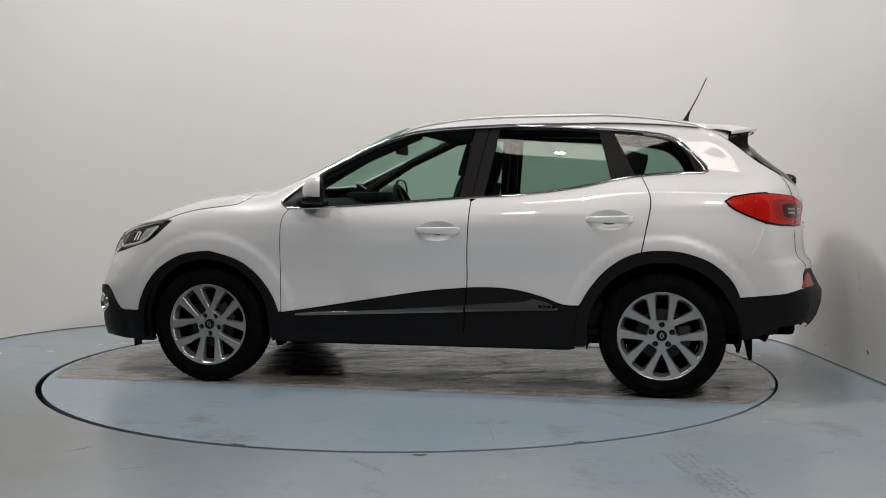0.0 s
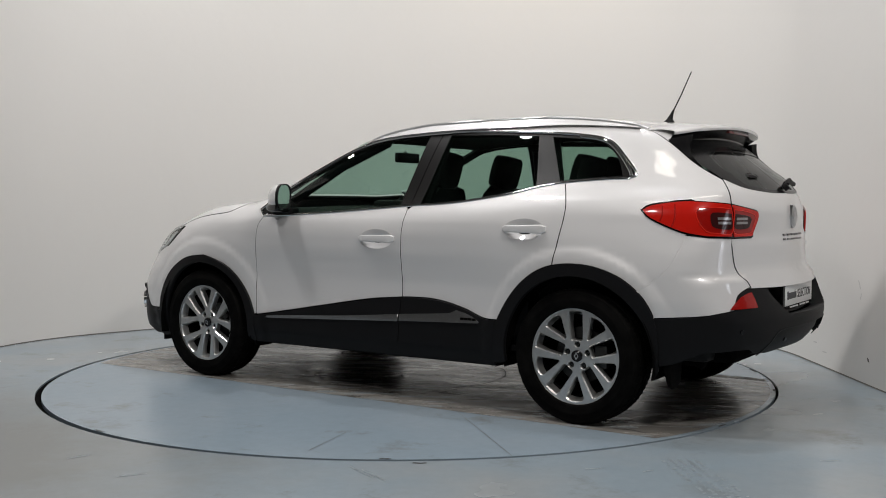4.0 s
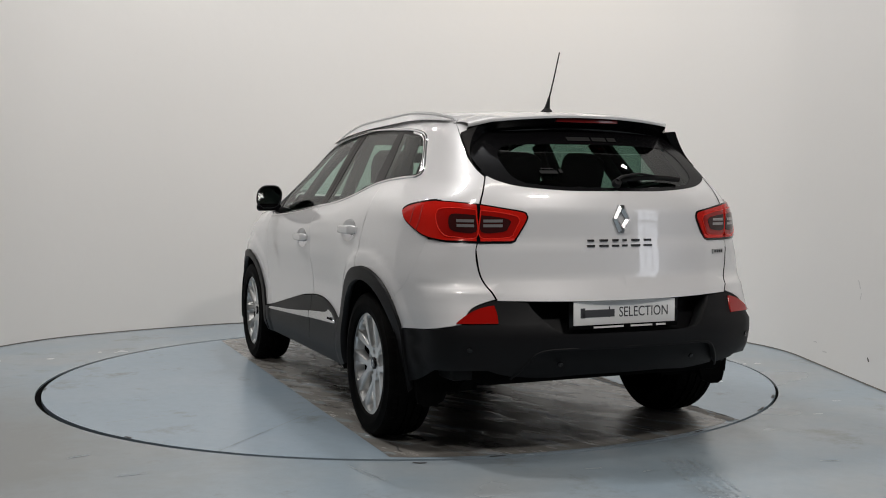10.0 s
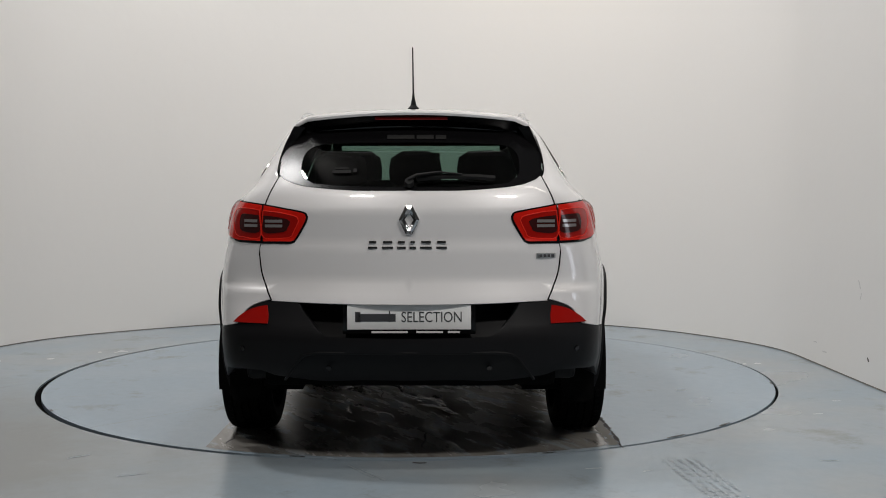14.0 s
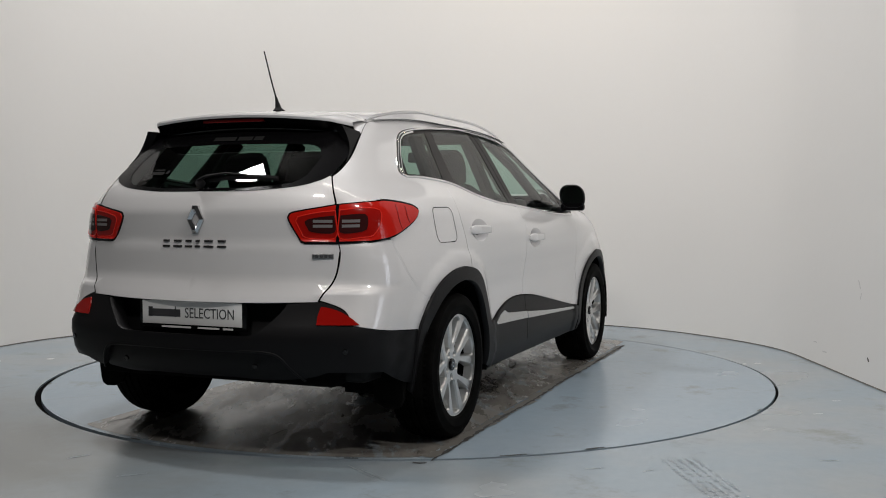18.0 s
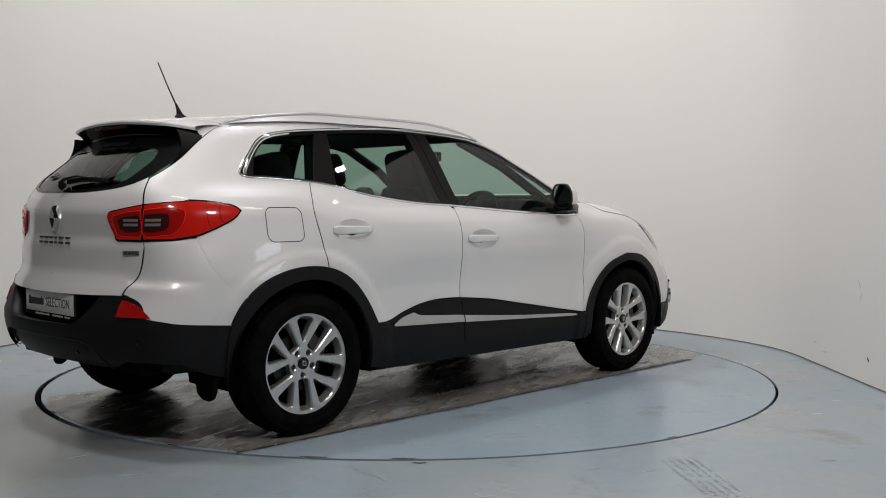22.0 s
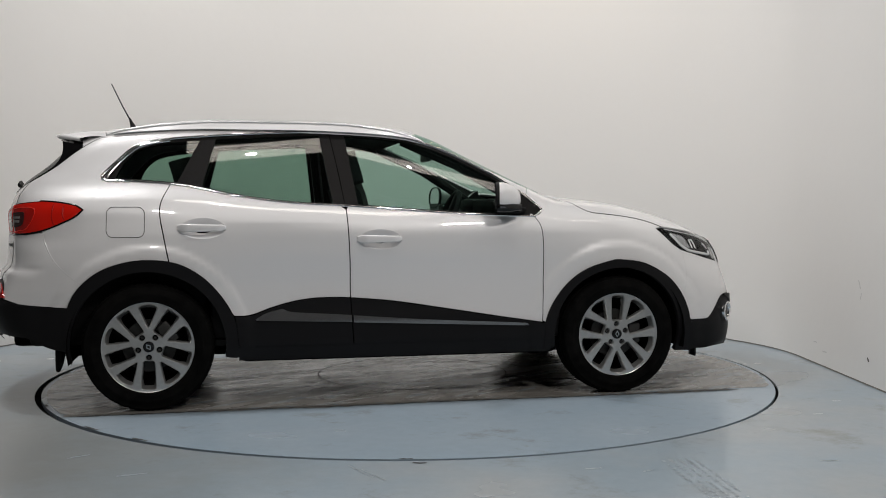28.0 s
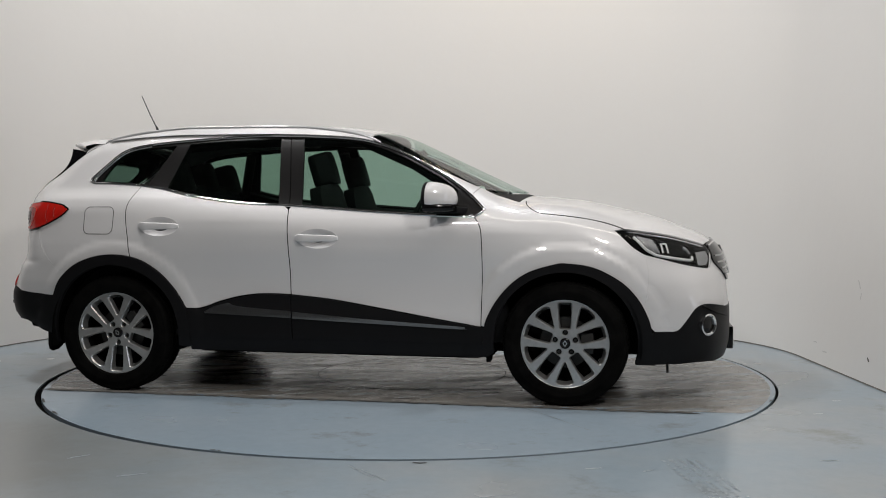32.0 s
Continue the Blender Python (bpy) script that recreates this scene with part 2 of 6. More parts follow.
def side_y(x, z):
    v = np.array([f(z) for f in SF])
    m = np.zeros_like(v)
    h = np.diff(SX)
    d = np.diff(v, axis=0) / h[:, None]
    m[1:-1] = (d[1:] * h[:-1, None] + d[:-1] * h[1:, None]) / (h[1:] + h[:-1])[:, None]
    m[0], m[-1] = d[0], d[-1]
    c = np.clip(x, SX[0], SX[-1])
    i = np.clip(np.searchsorted(SX, c) - 1, 0, len(h) - 1)
    n = np.arange(len(c))
    t, hh = (c - SX[i]) / h[i], h[i]
    r = ((1 + 2 * t) * (1 - t) ** 2 * v[i, n] + t * (1 - t) ** 2 * hh * m[i, n]
         + t * t * (3 - 2 * t) * v[i + 1, n] + t * t * (t - 1) * hh * m[i + 1, n])
    return r + np.where(x < SX[0], (x - SX[0]) * m[0], 0) + np.where(x > SX[-1], (x - SX[-1]) * m[-1], 0)


def smax(a, b, k):
    h = np.maximum(k - np.abs(a - b), 0) / k
    return np.maximum(a, b) + h * h * k / 4


def skin(p):
    """Below zero inside the car's outer form."""
    x, y, z = p[:, 0], np.abs(p[:, 1]), p[:, 2]
    r = np.sqrt((np.abs(x) - 1.323) ** 2 + (z - 0.342) ** 2)
    k = np.clip((0.560 - r) / 0.05, 0, 1)
    a = y - side_y(x, z) - 0.010 * k * k * (3 - 2 * k)
    slope = (TOP(x + 0.02) - TOP(x - 0.02)) / 0.04
    b = (z - TOP(x) + CROWN(x) * y * y) / np.sqrt(1 + slope ** 2)
    rs = (TAIL(z + 0.02) - TAIL(z - 0.02)) / 0.04
    c = (TAIL(z) + 0.25 * y * y + 0.10 * y ** 4 - x) / np.sqrt(1 + rs ** 2)
    fs = (NOSE(z + 0.02) - NOSE(z - 0.02)) / 0.04
    d = (x - NOSE(z) + BOWED(z) * y * y + 0.45 * y ** 4) / np.sqrt(1 + fs ** 2)
    return smax(smax(smax(a, b, 0.10), c, 0.10), d, 0.12)


def cast(o, d, far=3.2):
    """Where rays from inside leave the form."""
    lo, hi = np.zeros(len(o)), np.full(len(o), far)
    for _ in range(23):
        mid = (lo + hi) / 2
        out = skin(o + d * mid[:, None]) > 0
        hi, lo = np.where(out, mid, hi), np.where(out, lo, mid)
    return o + d * lo[:, None]


def normals_at(p):
    e, n = 0.004, np.zeros_like(p)
    for i in range(3):
        s = np.zeros(3)
        s[i] = e
        n[:, i] = skin(p + s) - skin(p - s)
    return n / np.maximum(np.linalg.norm(n, axis=1), 1e-9)[:, None]


XR, XF, RHO = -1.1, 1.2, 0.9


def wrap_rays(q):
    """Rays round the car's flank, nose and tail: q is (run, height)."""
    s, z = q[:, 0], q[:, 1]
    x0 = np.clip(s, XR, XF)
    a = (s - x0) / RHO
    o = np.stack([x0, np.zeros_like(s), z], 1)
    return o, np.stack([np.sin(a), np.cos(a), np.zeros_like(s)], 1)


def top_rays(q):
    n = len(q)
    return np.stack([q[:, 0], q[:, 1], np.full(n, 0.8)], 1), np.tile([0.0, 0.0, 1.0], (n, 1))


def tail_rays(q):
    n = len(q)
    return np.stack([np.full(n, -1.0), q[:, 0], q[:, 1]], 1), np.tile([-1.0, 0.0, 0.0], (n, 1))


def nose_rays(q):
    n = len(q)
    return np.stack([np.full(n, 1.2), q[:, 0], q[:, 1]], 1), np.tile([1.0, 0.0, 0.0], (n, 1))


RAYS = {"wrap": wrap_rays, "top": top_rays, "tail": tail_rays, "nose": nose_rays}


def on_skin(pts, way):
    o, d = RAYS[way](np.array(pts, float))
    return cast(o, d)


def to_wrap(p):
    """(run, height) of points in space."""
    p = np.array(p, float)
    x, y, z = p[:, 0], np.abs(p[:, 1]), p[:, 2]
    s = np.where(x < XR, XR - RHO * np.arctan2(XR - x, y), np.where(x > XF, XF + RHO * np.arctan2(x - XF, y), x))
    return [np.array(v) for v in zip(s, z)]


def flank(pts):
    """(x, z) on the flank, taken straight across, to wrap coordinates."""
    p = np.array(pts, float)
    o = np.stack([p[:, 0], np.zeros(len(p)), p[:, 1]], 1)
    return to_wrap(cast(o, np.tile([0.0, 1.0, 0.0], (len(p), 1))))


def stern(pts):
    """(y, z) seen from straight behind, to wrap coordinates."""
    return to_wrap(on_skin(pts, "tail"))


def bow(pts):
    return to_wrap(on_skin(pts, "nose"))


def deck(pts):
    """(x, y) seen from above, to wrap coordinates."""
    return to_wrap(on_skin(pts, "top"))


def cut(outline, way, spacing=0.04, offset=0.0, thick=0.012, holes=(), gap=0.0032, off=None, even=False):
    """A panel of the skin within an outline: vertices, faces and normals, with a folded edge."""
    loops = [np.array(inset(outline, gap) if gap else outline)] + [np.array(h) for h in holes]
    lo, hi = loops[0].min(0), loops[0].max(0)
    gx, gy = np.meshgrid(np.arange(lo[0], hi[0], spacing), np.arange(lo[1], hi[1], spacing))
    gx[::2] += spacing / 2
    g = np.stack([gx.ravel(), gy.ravel()], 1)
    keep = inside(loops[0], g)
    for h in loops[1:]:
        keep &= ~inside(h, g)
    g = g[keep]
    rim = np.vstack(loops)
    if len(g):
        far = np.array([np.min(((rim - q) ** 2).sum(1)) for q in g]) > (0.45 * spacing) ** 2
        g = g[far]
    pts = np.vstack([rim, g])
    edges, k = [], 0
    for lp in loops:
        n = len(lp)
        edges += [(k + i, k + (i + 1) % n) for i in range(n)]
        k += n
    vs, es, fs, ov, oe, of = geometry.delaunay_2d_cdt([Vector(p) for p in pts], edges, [], 0, 1e-6)
    v2 = np.array([(v.x, v.y) for v in vs])
    tri = np.array([f for f in fs if len(f) == 3])
    mid = v2[tri].mean(1)
    ok = inside(loops[0], mid)
    for h in loops[1:]:
        ok &= ~inside(h, mid)
    tri = tri[ok]
    p = on_skin(v2, way)
    n = normals_at(p)
    if even == "tail":
        # the rear glass, curved across and nearly straight in height
        y, z = p[:, 1], p[:, 2]
        q = np.stack([np.ones_like(y), z, y * y, z * z], 1)
        c = np.linalg.lstsq(q, p[:, 0], rcond=None)[0]
        n = np.stack([-np.ones_like(y), 2 * c[2] * y, c[1] + 2 * c[3] * z], 1)
        n /= np.linalg.norm(n, axis=1)[:, None]
    elif even:
        # one calm, slightly domed surface, as drawn glass has
        x, z = p[:, 0], p[:, 2]
        q = np.stack([np.ones_like(x), x, z, x * x, x * z, z * z], 1)
        c = np.linalg.lstsq(q, p[:, 1], rcond=None)[0]
        n = np.stack([-(c[1] + 2 * c[3] * x + c[4] * z), np.ones_like(x), -(c[2] + c[4] * x + 2 * c[5] * z) + 0.4 * (z - z.mean()) - 0.08], 1)
        n /= np.linalg.norm(n, axis=1)[:, None]
    o = offset if off is None else off(p)[:, None]
    p = p + n * o
    # make faces look outwards
    a, b, c = p[tri[:, 0]], p[tri[:, 1]], p[tri[:, 2]]
    flip = (np.cross(b - a, c - a) * n[tri[:, 0]]).sum(1) < 0
    tri[flip] = tri[flip][:, ::-1]
    faces = [tuple(int(i) for i in t) for t in tri]
    if thick:
        count = {}
        for f in faces:
            for i in range(3):
                e = (f[i], f[(i + 1) % 3])
                count[frozenset(e)] = None if frozenset(e) in count else e
        edge = [e for e in count.values() if e]
        vp, vn, ids = list(p), list(n), {}
        for e in edge:
            for i in e:
                if i not in ids:
                    ids[i] = (len(vp), len(vp) + 1)
                    vp += [p[i], p[i] - n[i] * thick]
                    vn += [None, None]
        acc = {}
        for i, j in edge:
            w = np.cross(p[j] - p[i], n[i])
            w /= max(np.linalg.norm(w), 1e-9)
            for q in (i, j):
                acc[q] = acc.get(q, 0) + w
            faces.append((ids[i][0], ids[i][1], ids[j][1], ids[j][0]))
        for q, w in acc.items():
            w = w / max(np.linalg.norm(w), 1e-9)
            vn[ids[q][0]] = (n[q] + w) / 1.42
            vn[ids[q][1]] = w
        p, n = np.array(vp), np.array(vn)
    return p, faces, n


def panel(name, outline, way, mat, parent, label="", side=0, **more):
    """One panel; side 1 is the left, -1 the right flank, 2 makes both and returns the pair."""
    p, faces, n = cut(outline, way, **more)
    out = []
    for s in ((1, -1) if side == 2 else (side or 1,)):
        m = np.array([1, s, 1])
        f = faces if s > 0 else [t[::-1] for t in faces]
        par = parent if not isinstance(parent, (list, tuple)) else parent[0 if s > 0 else 1]
        out.append(mesh_part(name, p * m, f, mat, par, label, n * m))
    return out if side == 2 else out[0]


def ribbon(name, pts, way, width, height, mat, parent, label="", side=0, closed=False, offset=0.0):
    """A raised strip along a curve on the skin (chrome trims, shut lines)."""
    q = np.array(pts, float)
    p = on_skin(q, way)
    n = normals_at(p)
    t = np.gradient(p, axis=0) if not closed else np.roll(p, -1, 0) - np.roll(p, 1, 0)
    t /= np.maximum(np.linalg.norm(t, axis=1), 1e-9)[:, None]
    b = np.cross(n, t)
    prof = [(-0.5, -0.3), (-0.42, 0.7), (-0.2, 1.0), (0.2, 1.0), (0.42, 0.7), (0.5, -0.3)]
    v = np.vstack([p + b * (w * width) + n * (h * height + offset) for w, h in prof])
    vn = np.vstack([b * w * 2 + n * (0.4 + 0.6 * h) for w, h in prof])
    vn /= np.linalg.norm(vn, axis=1)[:, None]
    k, faces = len(p), []
    for j in range(len(prof) - 1):
        for i in range(k if closed else k - 1):
            i2 = (i + 1) % k
            faces.append((j * k + i, j * k + i2, (j + 1) * k + i2, (j + 1) * k + i))
    a, bb, c = (v[faces[0][i]] for i in range(3))
    if np.dot(np.cross(bb - a, c - a), vn[faces[0][0]]) < 0:
        faces = [f[::-1] for f in faces]
    out = []
    for s in ((1, -1) if side == 2 else (side or 1,)):
        m = np.array([1, s, 1])
        f = faces if s > 0 else [x[::-1] for x in faces]
        par = parent if not isinstance(parent, (list, tuple)) else parent[0 if s > 0 else 1]
        out.append(mesh_part(name, v * m, f, mat, par, label, vn * m))
    return out if side == 2 else out[0]
# ---- the photo booth: floor, turntable, curved wall, hall behind the camera ----
def floor_paint(name, clean, worn, band=False):
    m = material(name, clean, 0.3)
    tc = node(m, "ShaderNodeTexCoord")
    big = node(m, "ShaderNodeTexNoise", Scale=0.7, Detail=4.0, Roughness=0.6)
    fine = node(m, "ShaderNodeTexNoise", Scale=14.0, Detail=8.0, Roughness=0.7)
    for n in (big, fine):
        wire(m, tc.outputs["Object"], n.inputs["Vector"])
    ramp = node(m, "ShaderNodeValToRGB")
    ramp.color_ramp.elements[0].position, ramp.color_ramp.elements[1].position = 0.40, 0.66
    ramp.color_ramp.elements[0].color, ramp.color_ramp.elements[1].color = (*clean, 1), (*worn, 1)
    wire(m, big.outputs["Fac"], ramp.inputs["Fac"])
    speck = node(m, "ShaderNodeMix", data_type="RGBA", blend_type="MULTIPLY")
    speck.inputs[0].default_value = 0.18
    wire(m, ramp.outputs["Color"], speck.inputs[6])
    wire(m, fine.outputs["Fac"], speck.inputs[7])
    dirt = node(m, "ShaderNodeTexNoise", Scale=1.9, Detail=10.0, Roughness=0.72)
    wire(m, tc.outputs["Object"], dirt.inputs["Vector"])
    dr = node(m, "ShaderNodeMapRange", **{"From Min": 0.56, "From Max": 0.70, "To Max": 0.62})
    wire(m, dirt.outputs["Fac"], dr.inputs["Value"])
    soil = node(m, "ShaderNodeMix", data_type="RGBA")
    soil.inputs[7].default_value = (0.16, 0.155, 0.14, 1)
    wire(m, dr.outputs[0], soil.inputs[0])
    wire(m, speck.outputs[2], soil.inputs[6])
    last = soil.outputs[2]
    if band:
        # greyed, darker patch at the front left, its edge broken by noise
        dist = node(m, "ShaderNodeVectorMath", operation="DISTANCE")
        dist.inputs[1].default_value = (-2.6, -2.3, 0)
        wob = node(m, "ShaderNodeMath", operation="MULTIPLY_ADD")
        wob.inputs[1].default_value, wob.inputs[2].default_value = 1.6, -0.8
        add = node(m, "ShaderNodeMath", operation="ADD")
        fade = node(m, "ShaderNodeMapRange", **{"From Min": 2.3, "From Max": 0.9, "To Max": 0.9})
        grey_mix = node(m, "ShaderNodeMix", data_type="RGBA")
        grey_mix.inputs[7].default_value = (0.20, 0.21, 0.205, 1)
        wire(m, tc.outputs["Object"], dist.inputs[0])
        wire(m, dirt.outputs["Fac"], wob.inputs[0])
        wire(m, dist.outputs["Value"], add.inputs[0])
        wire(m, wob.outputs[0], add.inputs[1])
        wire(m, add.outputs[0], fade.inputs["Value"])
        wire(m, fade.outputs[0], grey_mix.inputs[0])
        wire(m, last, grey_mix.inputs[6])
        last = grey_mix.outputs[2]
    wire(m, last, bsdf(m).inputs["Base Color"])
    rr = node(m, "ShaderNodeMapRange", **{"To Min": 0.20, "To Max": 0.32})
    wire(m, big.outputs["Fac"], rr.inputs["Value"])
    wire(m, rr.outputs[0], bsdf(m).inputs["Roughness"])
    bp = node(m, "ShaderNodeBump", Strength=0.08, Distance=0.003)
    wire(m, fine.outputs["Fac"], bp.inputs["Height"])
    wire(m, bp.outputs["Normal"], bsdf(m).inputs["Normal"])
    return m


FLOOR = floor_paint("blue_grey_floor_paint", (0.300, 0.368, 0.422), (0.355, 0.382, 0.395), True)
TABLE = floor_paint("turntable_paint", (0.300, 0.378, 0.446), (0.325, 0.390, 0.448))


def worn_concrete(name):
    """Bare brownish concrete with flaked paint left on it and dark stains, streaked along the car's way; the brown also
    paints in the car's shadow.
    """
    m = material(name, (0.2, 0.2, 0.19), 0.4)
    tc = node(m, "ShaderNodeTexCoord")
    mp = node(m, "ShaderNodeMapping")
    mp.inputs["Rotation"].default_value = (0, 0, -radians(152.95))
    mp.inputs["Scale"].default_value = (0.45, 1.5, 1.0)
    wire(m, tc.outputs["Object"], mp.inputs["Vector"])
    fields = []
    for scale, detail, lo, hi, top in ((3.2, 10.0, 0.38, 0.64, 1.0), (6.5, 12.0, 0.53, 0.60, 0.8), (5.2, 11.0, 0.57, 0.70, 0.7)):
        nz = node(m, "ShaderNodeTexNoise", Scale=scale, Detail=detail, Roughness=0.62)
        mr = node(m, "ShaderNodeMapRange", **{"From Min": lo, "From Max": hi, "To Max": top})
        off = node(m, "ShaderNodeVectorMath", operation="ADD")
        off.inputs[1].default_value = (scale, 7.0 * scale, 0)
        wire(m, mp.outputs[0], off.inputs[0])
        wire(m, off.outputs[0], nz.inputs["Vector"])
        wire(m, nz.outputs["Fac"], mr.inputs["Value"])
        fields.append(mr.outputs[0])
    last = None
    for field, a, b in zip(fields, ((0.190, 0.180, 0.165), None, None), ((0.275, 0.262, 0.242), (0.28, 0.32, 0.345), (0.065, 0.060, 0.055))):
        mx = node(m, "ShaderNodeMix", data_type="RGBA")
        wire(m, field, mx.inputs[0])
        mx.inputs[7].default_value = (*b, 1)
        if last is None:
            mx.inputs[6].default_value = (*a, 1)
        else:
            wire(m, last, mx.inputs[6])
        last = mx.outputs[2]
    wire(m, last, bsdf(m).inputs["Base Color"])
    rr = node(m, "ShaderNodeMapRange", **{"To Min": 0.14, "To Max": 0.34})
    wire(m, fields[0], rr.inputs["Value"])
    wire(m, rr.outputs[0], bsdf(m).inputs["Roughness"])
    bp = node(m, "ShaderNodeBump", Strength=0.35, Distance=0.003)
    wire(m, fields[1], bp.inputs["Height"])
    wire(m, bp.outputs["Normal"], bsdf(m).inputs["Normal"])
    return m


WORN = worn_concrete("worn_shaded_concrete")
WALL = material("white_wall_paint", (0.805, 0.79, 0.77), 0.75)
bumped(WALL, 3.0, 0.25, 0.02, 3.0)
CEIL = material("ceiling_sheet", (0.16, 0.155, 0.15), 0.7)
HALL = material("hall_wall_paint", (0.30, 0.29, 0.28), 0.8)
BLACKGAP = material("gap_shadow", (0.004, 0.004, 0.004), 0.95, 0.0, **{"Specular IOR Level": 0.02})

HOLE, HOLE_X, HOLE_Y, DISC = 2.287, -0.010, -0.006, 2.263


def ring_sheet(name, inner, cx, cy, outer, mat, z, steps=160):
    """Floor sheet with a round hole."""
    v, f = [], []
    for i in range(steps):
        a = 2 * math.pi * i / steps
        c, s = math.cos(a), math.sin(a)
        k = outer / max(abs(c), abs(s))
        v += [(cx + inner * c, cy + inner * s, z), (cx + inner * c, cy + inner * s, z - 0.06),
              (cx + 3.0 * c, cy + 3.0 * s, z), (k * c, k * s, z)]
    for i in range(steps):
        a, b = 4 * i, 4 * ((i + 1) % steps)
        f += [(a, a + 2, b + 2, b), (a + 2, a + 3, b + 3, b + 2), (a + 1, a, b, b + 1)]
    return mesh_part(name, v, f, mat, smooth=False)


tagged(ring_sheet("floor", HOLE, HOLE_X, HOLE_Y, 16.0, FLOOR, 0.0), "blue-grey painted concrete floor with scuffs", "floor", kind="structure")
# pit floor in near black, with the gap's shade put into its colour
bm = bmesh.new()
bmesh.ops.create_circle(bm, cap_ends=True, segments=96, radius=2.5, matrix=Matrix.Translation((0, 0, -0.06)))
tagged(part("turntable_pit", bm, BLACKGAP), "dark pit floor under the turntable edge", "pit", kind="structure")

# added black ring that keeps the turntable gap as dark as deep shade
ring = []
for i in range(161):
    a = 2 * math.pi * i / 160
    ring += [(HOLE_X + (HOLE + 0.001) * math.cos(a), HOLE_Y + (HOLE + 0.001) * math.sin(a), -0.010), (2.20 * math.cos(a), 2.20 * math.sin(a), -0.045)]
tagged(mesh_part("gap_shade", ring, [(2 * i, 2 * i + 1, 2 * i + 3, 2 * i + 2) for i in range(160)], BLACKGAP), "black ring painting the shade in the gap round the turntable", "seal", kind="structure")
turntable = tagged(new("turntable"), "round blue-grey painted turntable flush with the floor", "turntable")
bm = bmesh.new()
bmesh.ops.create_circle(bm, cap_ends=True, segments=192, radius=DISC)
r = bmesh.ops.extrude_face_region(bm, geom=bm.faces[:])
bmesh.ops.translate(bm, vec=(0, 0, -0.05), verts=[e for e in r["geom"] if isinstance(e, bmesh.types.BMVert)])
disc = part("disc", bm, TABLE, turntable)

# grooves, cracks and the worn strip on the turntable (it turns with them)
AXIS = radians(152.95)


def from_car(x, y):
    return (0.2637 + x * math.cos(AXIS) - y * math.sin(AXIS), -0.0667 + x * math.sin(AXIS) + y * math.cos(AXIS))


CRACK = material("dark_floor_crack", (0.03, 0.03, 0.03), 0.8)
LINE = material("faint_floor_line", (0.11, 0.12, 0.125), 0.7)
GRIME = material("grimy_floor_seam", (0.13, 0.125, 0.115), 0.6)


def strip(name, pts, width, mat, parent, z=0.0015, label="", rough=0.0, seed=1):
    """A thin flat band along points, with a ragged width."""
    rnd = random.Random(seed)
    p = np.array(pts, float)
    t = np.gradient(p, axis=0)
    n = np.stack([-t[:, 1], t[:, 0]], 1) / np.maximum(np.linalg.norm(t, axis=1), 1e-9)[:, None]
    w = np.array([width * (1 + rough * rnd.uniform(-1, 1)) for _ in p])[:, None] / 2
    shift = np.array([width * rough * 0.4 * rnd.uniform(-1, 1) for _ in p])[:, None]
    a, b = p + n * (w + shift), p + n * (shift - w)
    v = [(x, y, z) for x, y in a] + [(x, y, z) for x, y in b]
    k = len(p)
    return mesh_part(name, v, [(i, k + i, k + i + 1, i + 1) for i in range(k - 1)], mat, parent, label, smooth=False)


# worn strip whose brown tone partly stands in for the car's shadow
worn = []
for i in range(121):
    a = 2 * math.pi * i / 120
    x, y = 2.235 * math.cos(a), 2.235 * math.sin(a)
    cx, cy = x - 0.2637, y + 0.0667
    u, w = cx * math.cos(AXIS) + cy * math.sin(AXIS), -cx * math.sin(AXIS) + cy * math.cos(AXIS)
    worn.append((u, min(max(w, -0.90), 0.94)))
bm = bmesh.new()
bm.faces.new([bm.verts.new((*from_car(u, w), 0.0012)) for u, w in worn[:-1]])
part("worn_shaded_strip", bm, WORN, turntable, "worn scuffed middle strip of the turntable, partly browned as the car's shadow")
strip("ring_groove", [(0.612 * math.cos(a), 0.612 * math.sin(a)) for a in np.linspace(0, 2 * math.pi, 120)], 0.007, CRACK, turntable, 0.0022, "round cover groove", 0.3)
strip("plate_seam", bend([from_car(x, -0.93 + 0.012 * math.sin(3 * x)) for x in np.linspace(-1.75, 2.0, 30)], 0.03), 0.05, GRIME, turntable, 0.0026, "grimy raised seam", 0.55, 3)
strip("plate_seam", bend([from_car(x, -0.95 + 0.006 * math.sin(5 * x)) for x in np.linspace(-1.8, 2.05, 30)], 0.03), 0.015, CRACK, turntable, 0.0030, "dark crack along the seam", 0.8, 4)
for k, run in enumerate((((0.765, -2.13), (0.397, -1.13), (0.22, -0.57)), ((-0.145, -2.14), (-0.055, -1.76)), ((-1.80, -0.95), (-1.55, -0.80)), ((0.1, 0.6), (-0.25, 1.2), (-0.4, 1.9)), ((-0.6, -0.1), (-1.3, 0.15), (-1.7, 0.62)), ((0.6, -0.2), (1.1, -0.5), (1.6, -0.55)))):
    strip("crack", bend(run, 0.03), 0.0032, LINE, turntable, 0.0022, "", 0.5, 10 + k)
rnd = random.Random(5)
for k in range(46):
    u, w = rnd.uniform(-1.9, 1.9), rnd.uniform(-0.85, 0.88)
    n, a = rnd.uniform(0.06, 0.30), rnd.gauss(0, 0.10)
    run = [from_car(u + n * t * math.cos(a), w + n * t * math.sin(a) + 0.006 * math.sin(9 * t)) for t in np.linspace(0, 1, 8)]
    if all(math.hypot(*q) < 2.2 for q in run):
        strip("scuff", run, rnd.uniform(0.003, 0.010), CRACK if k % 3 else GRIME, turntable, 0.0020 + 0.00001 * k, "", 0.7, 60 + k)
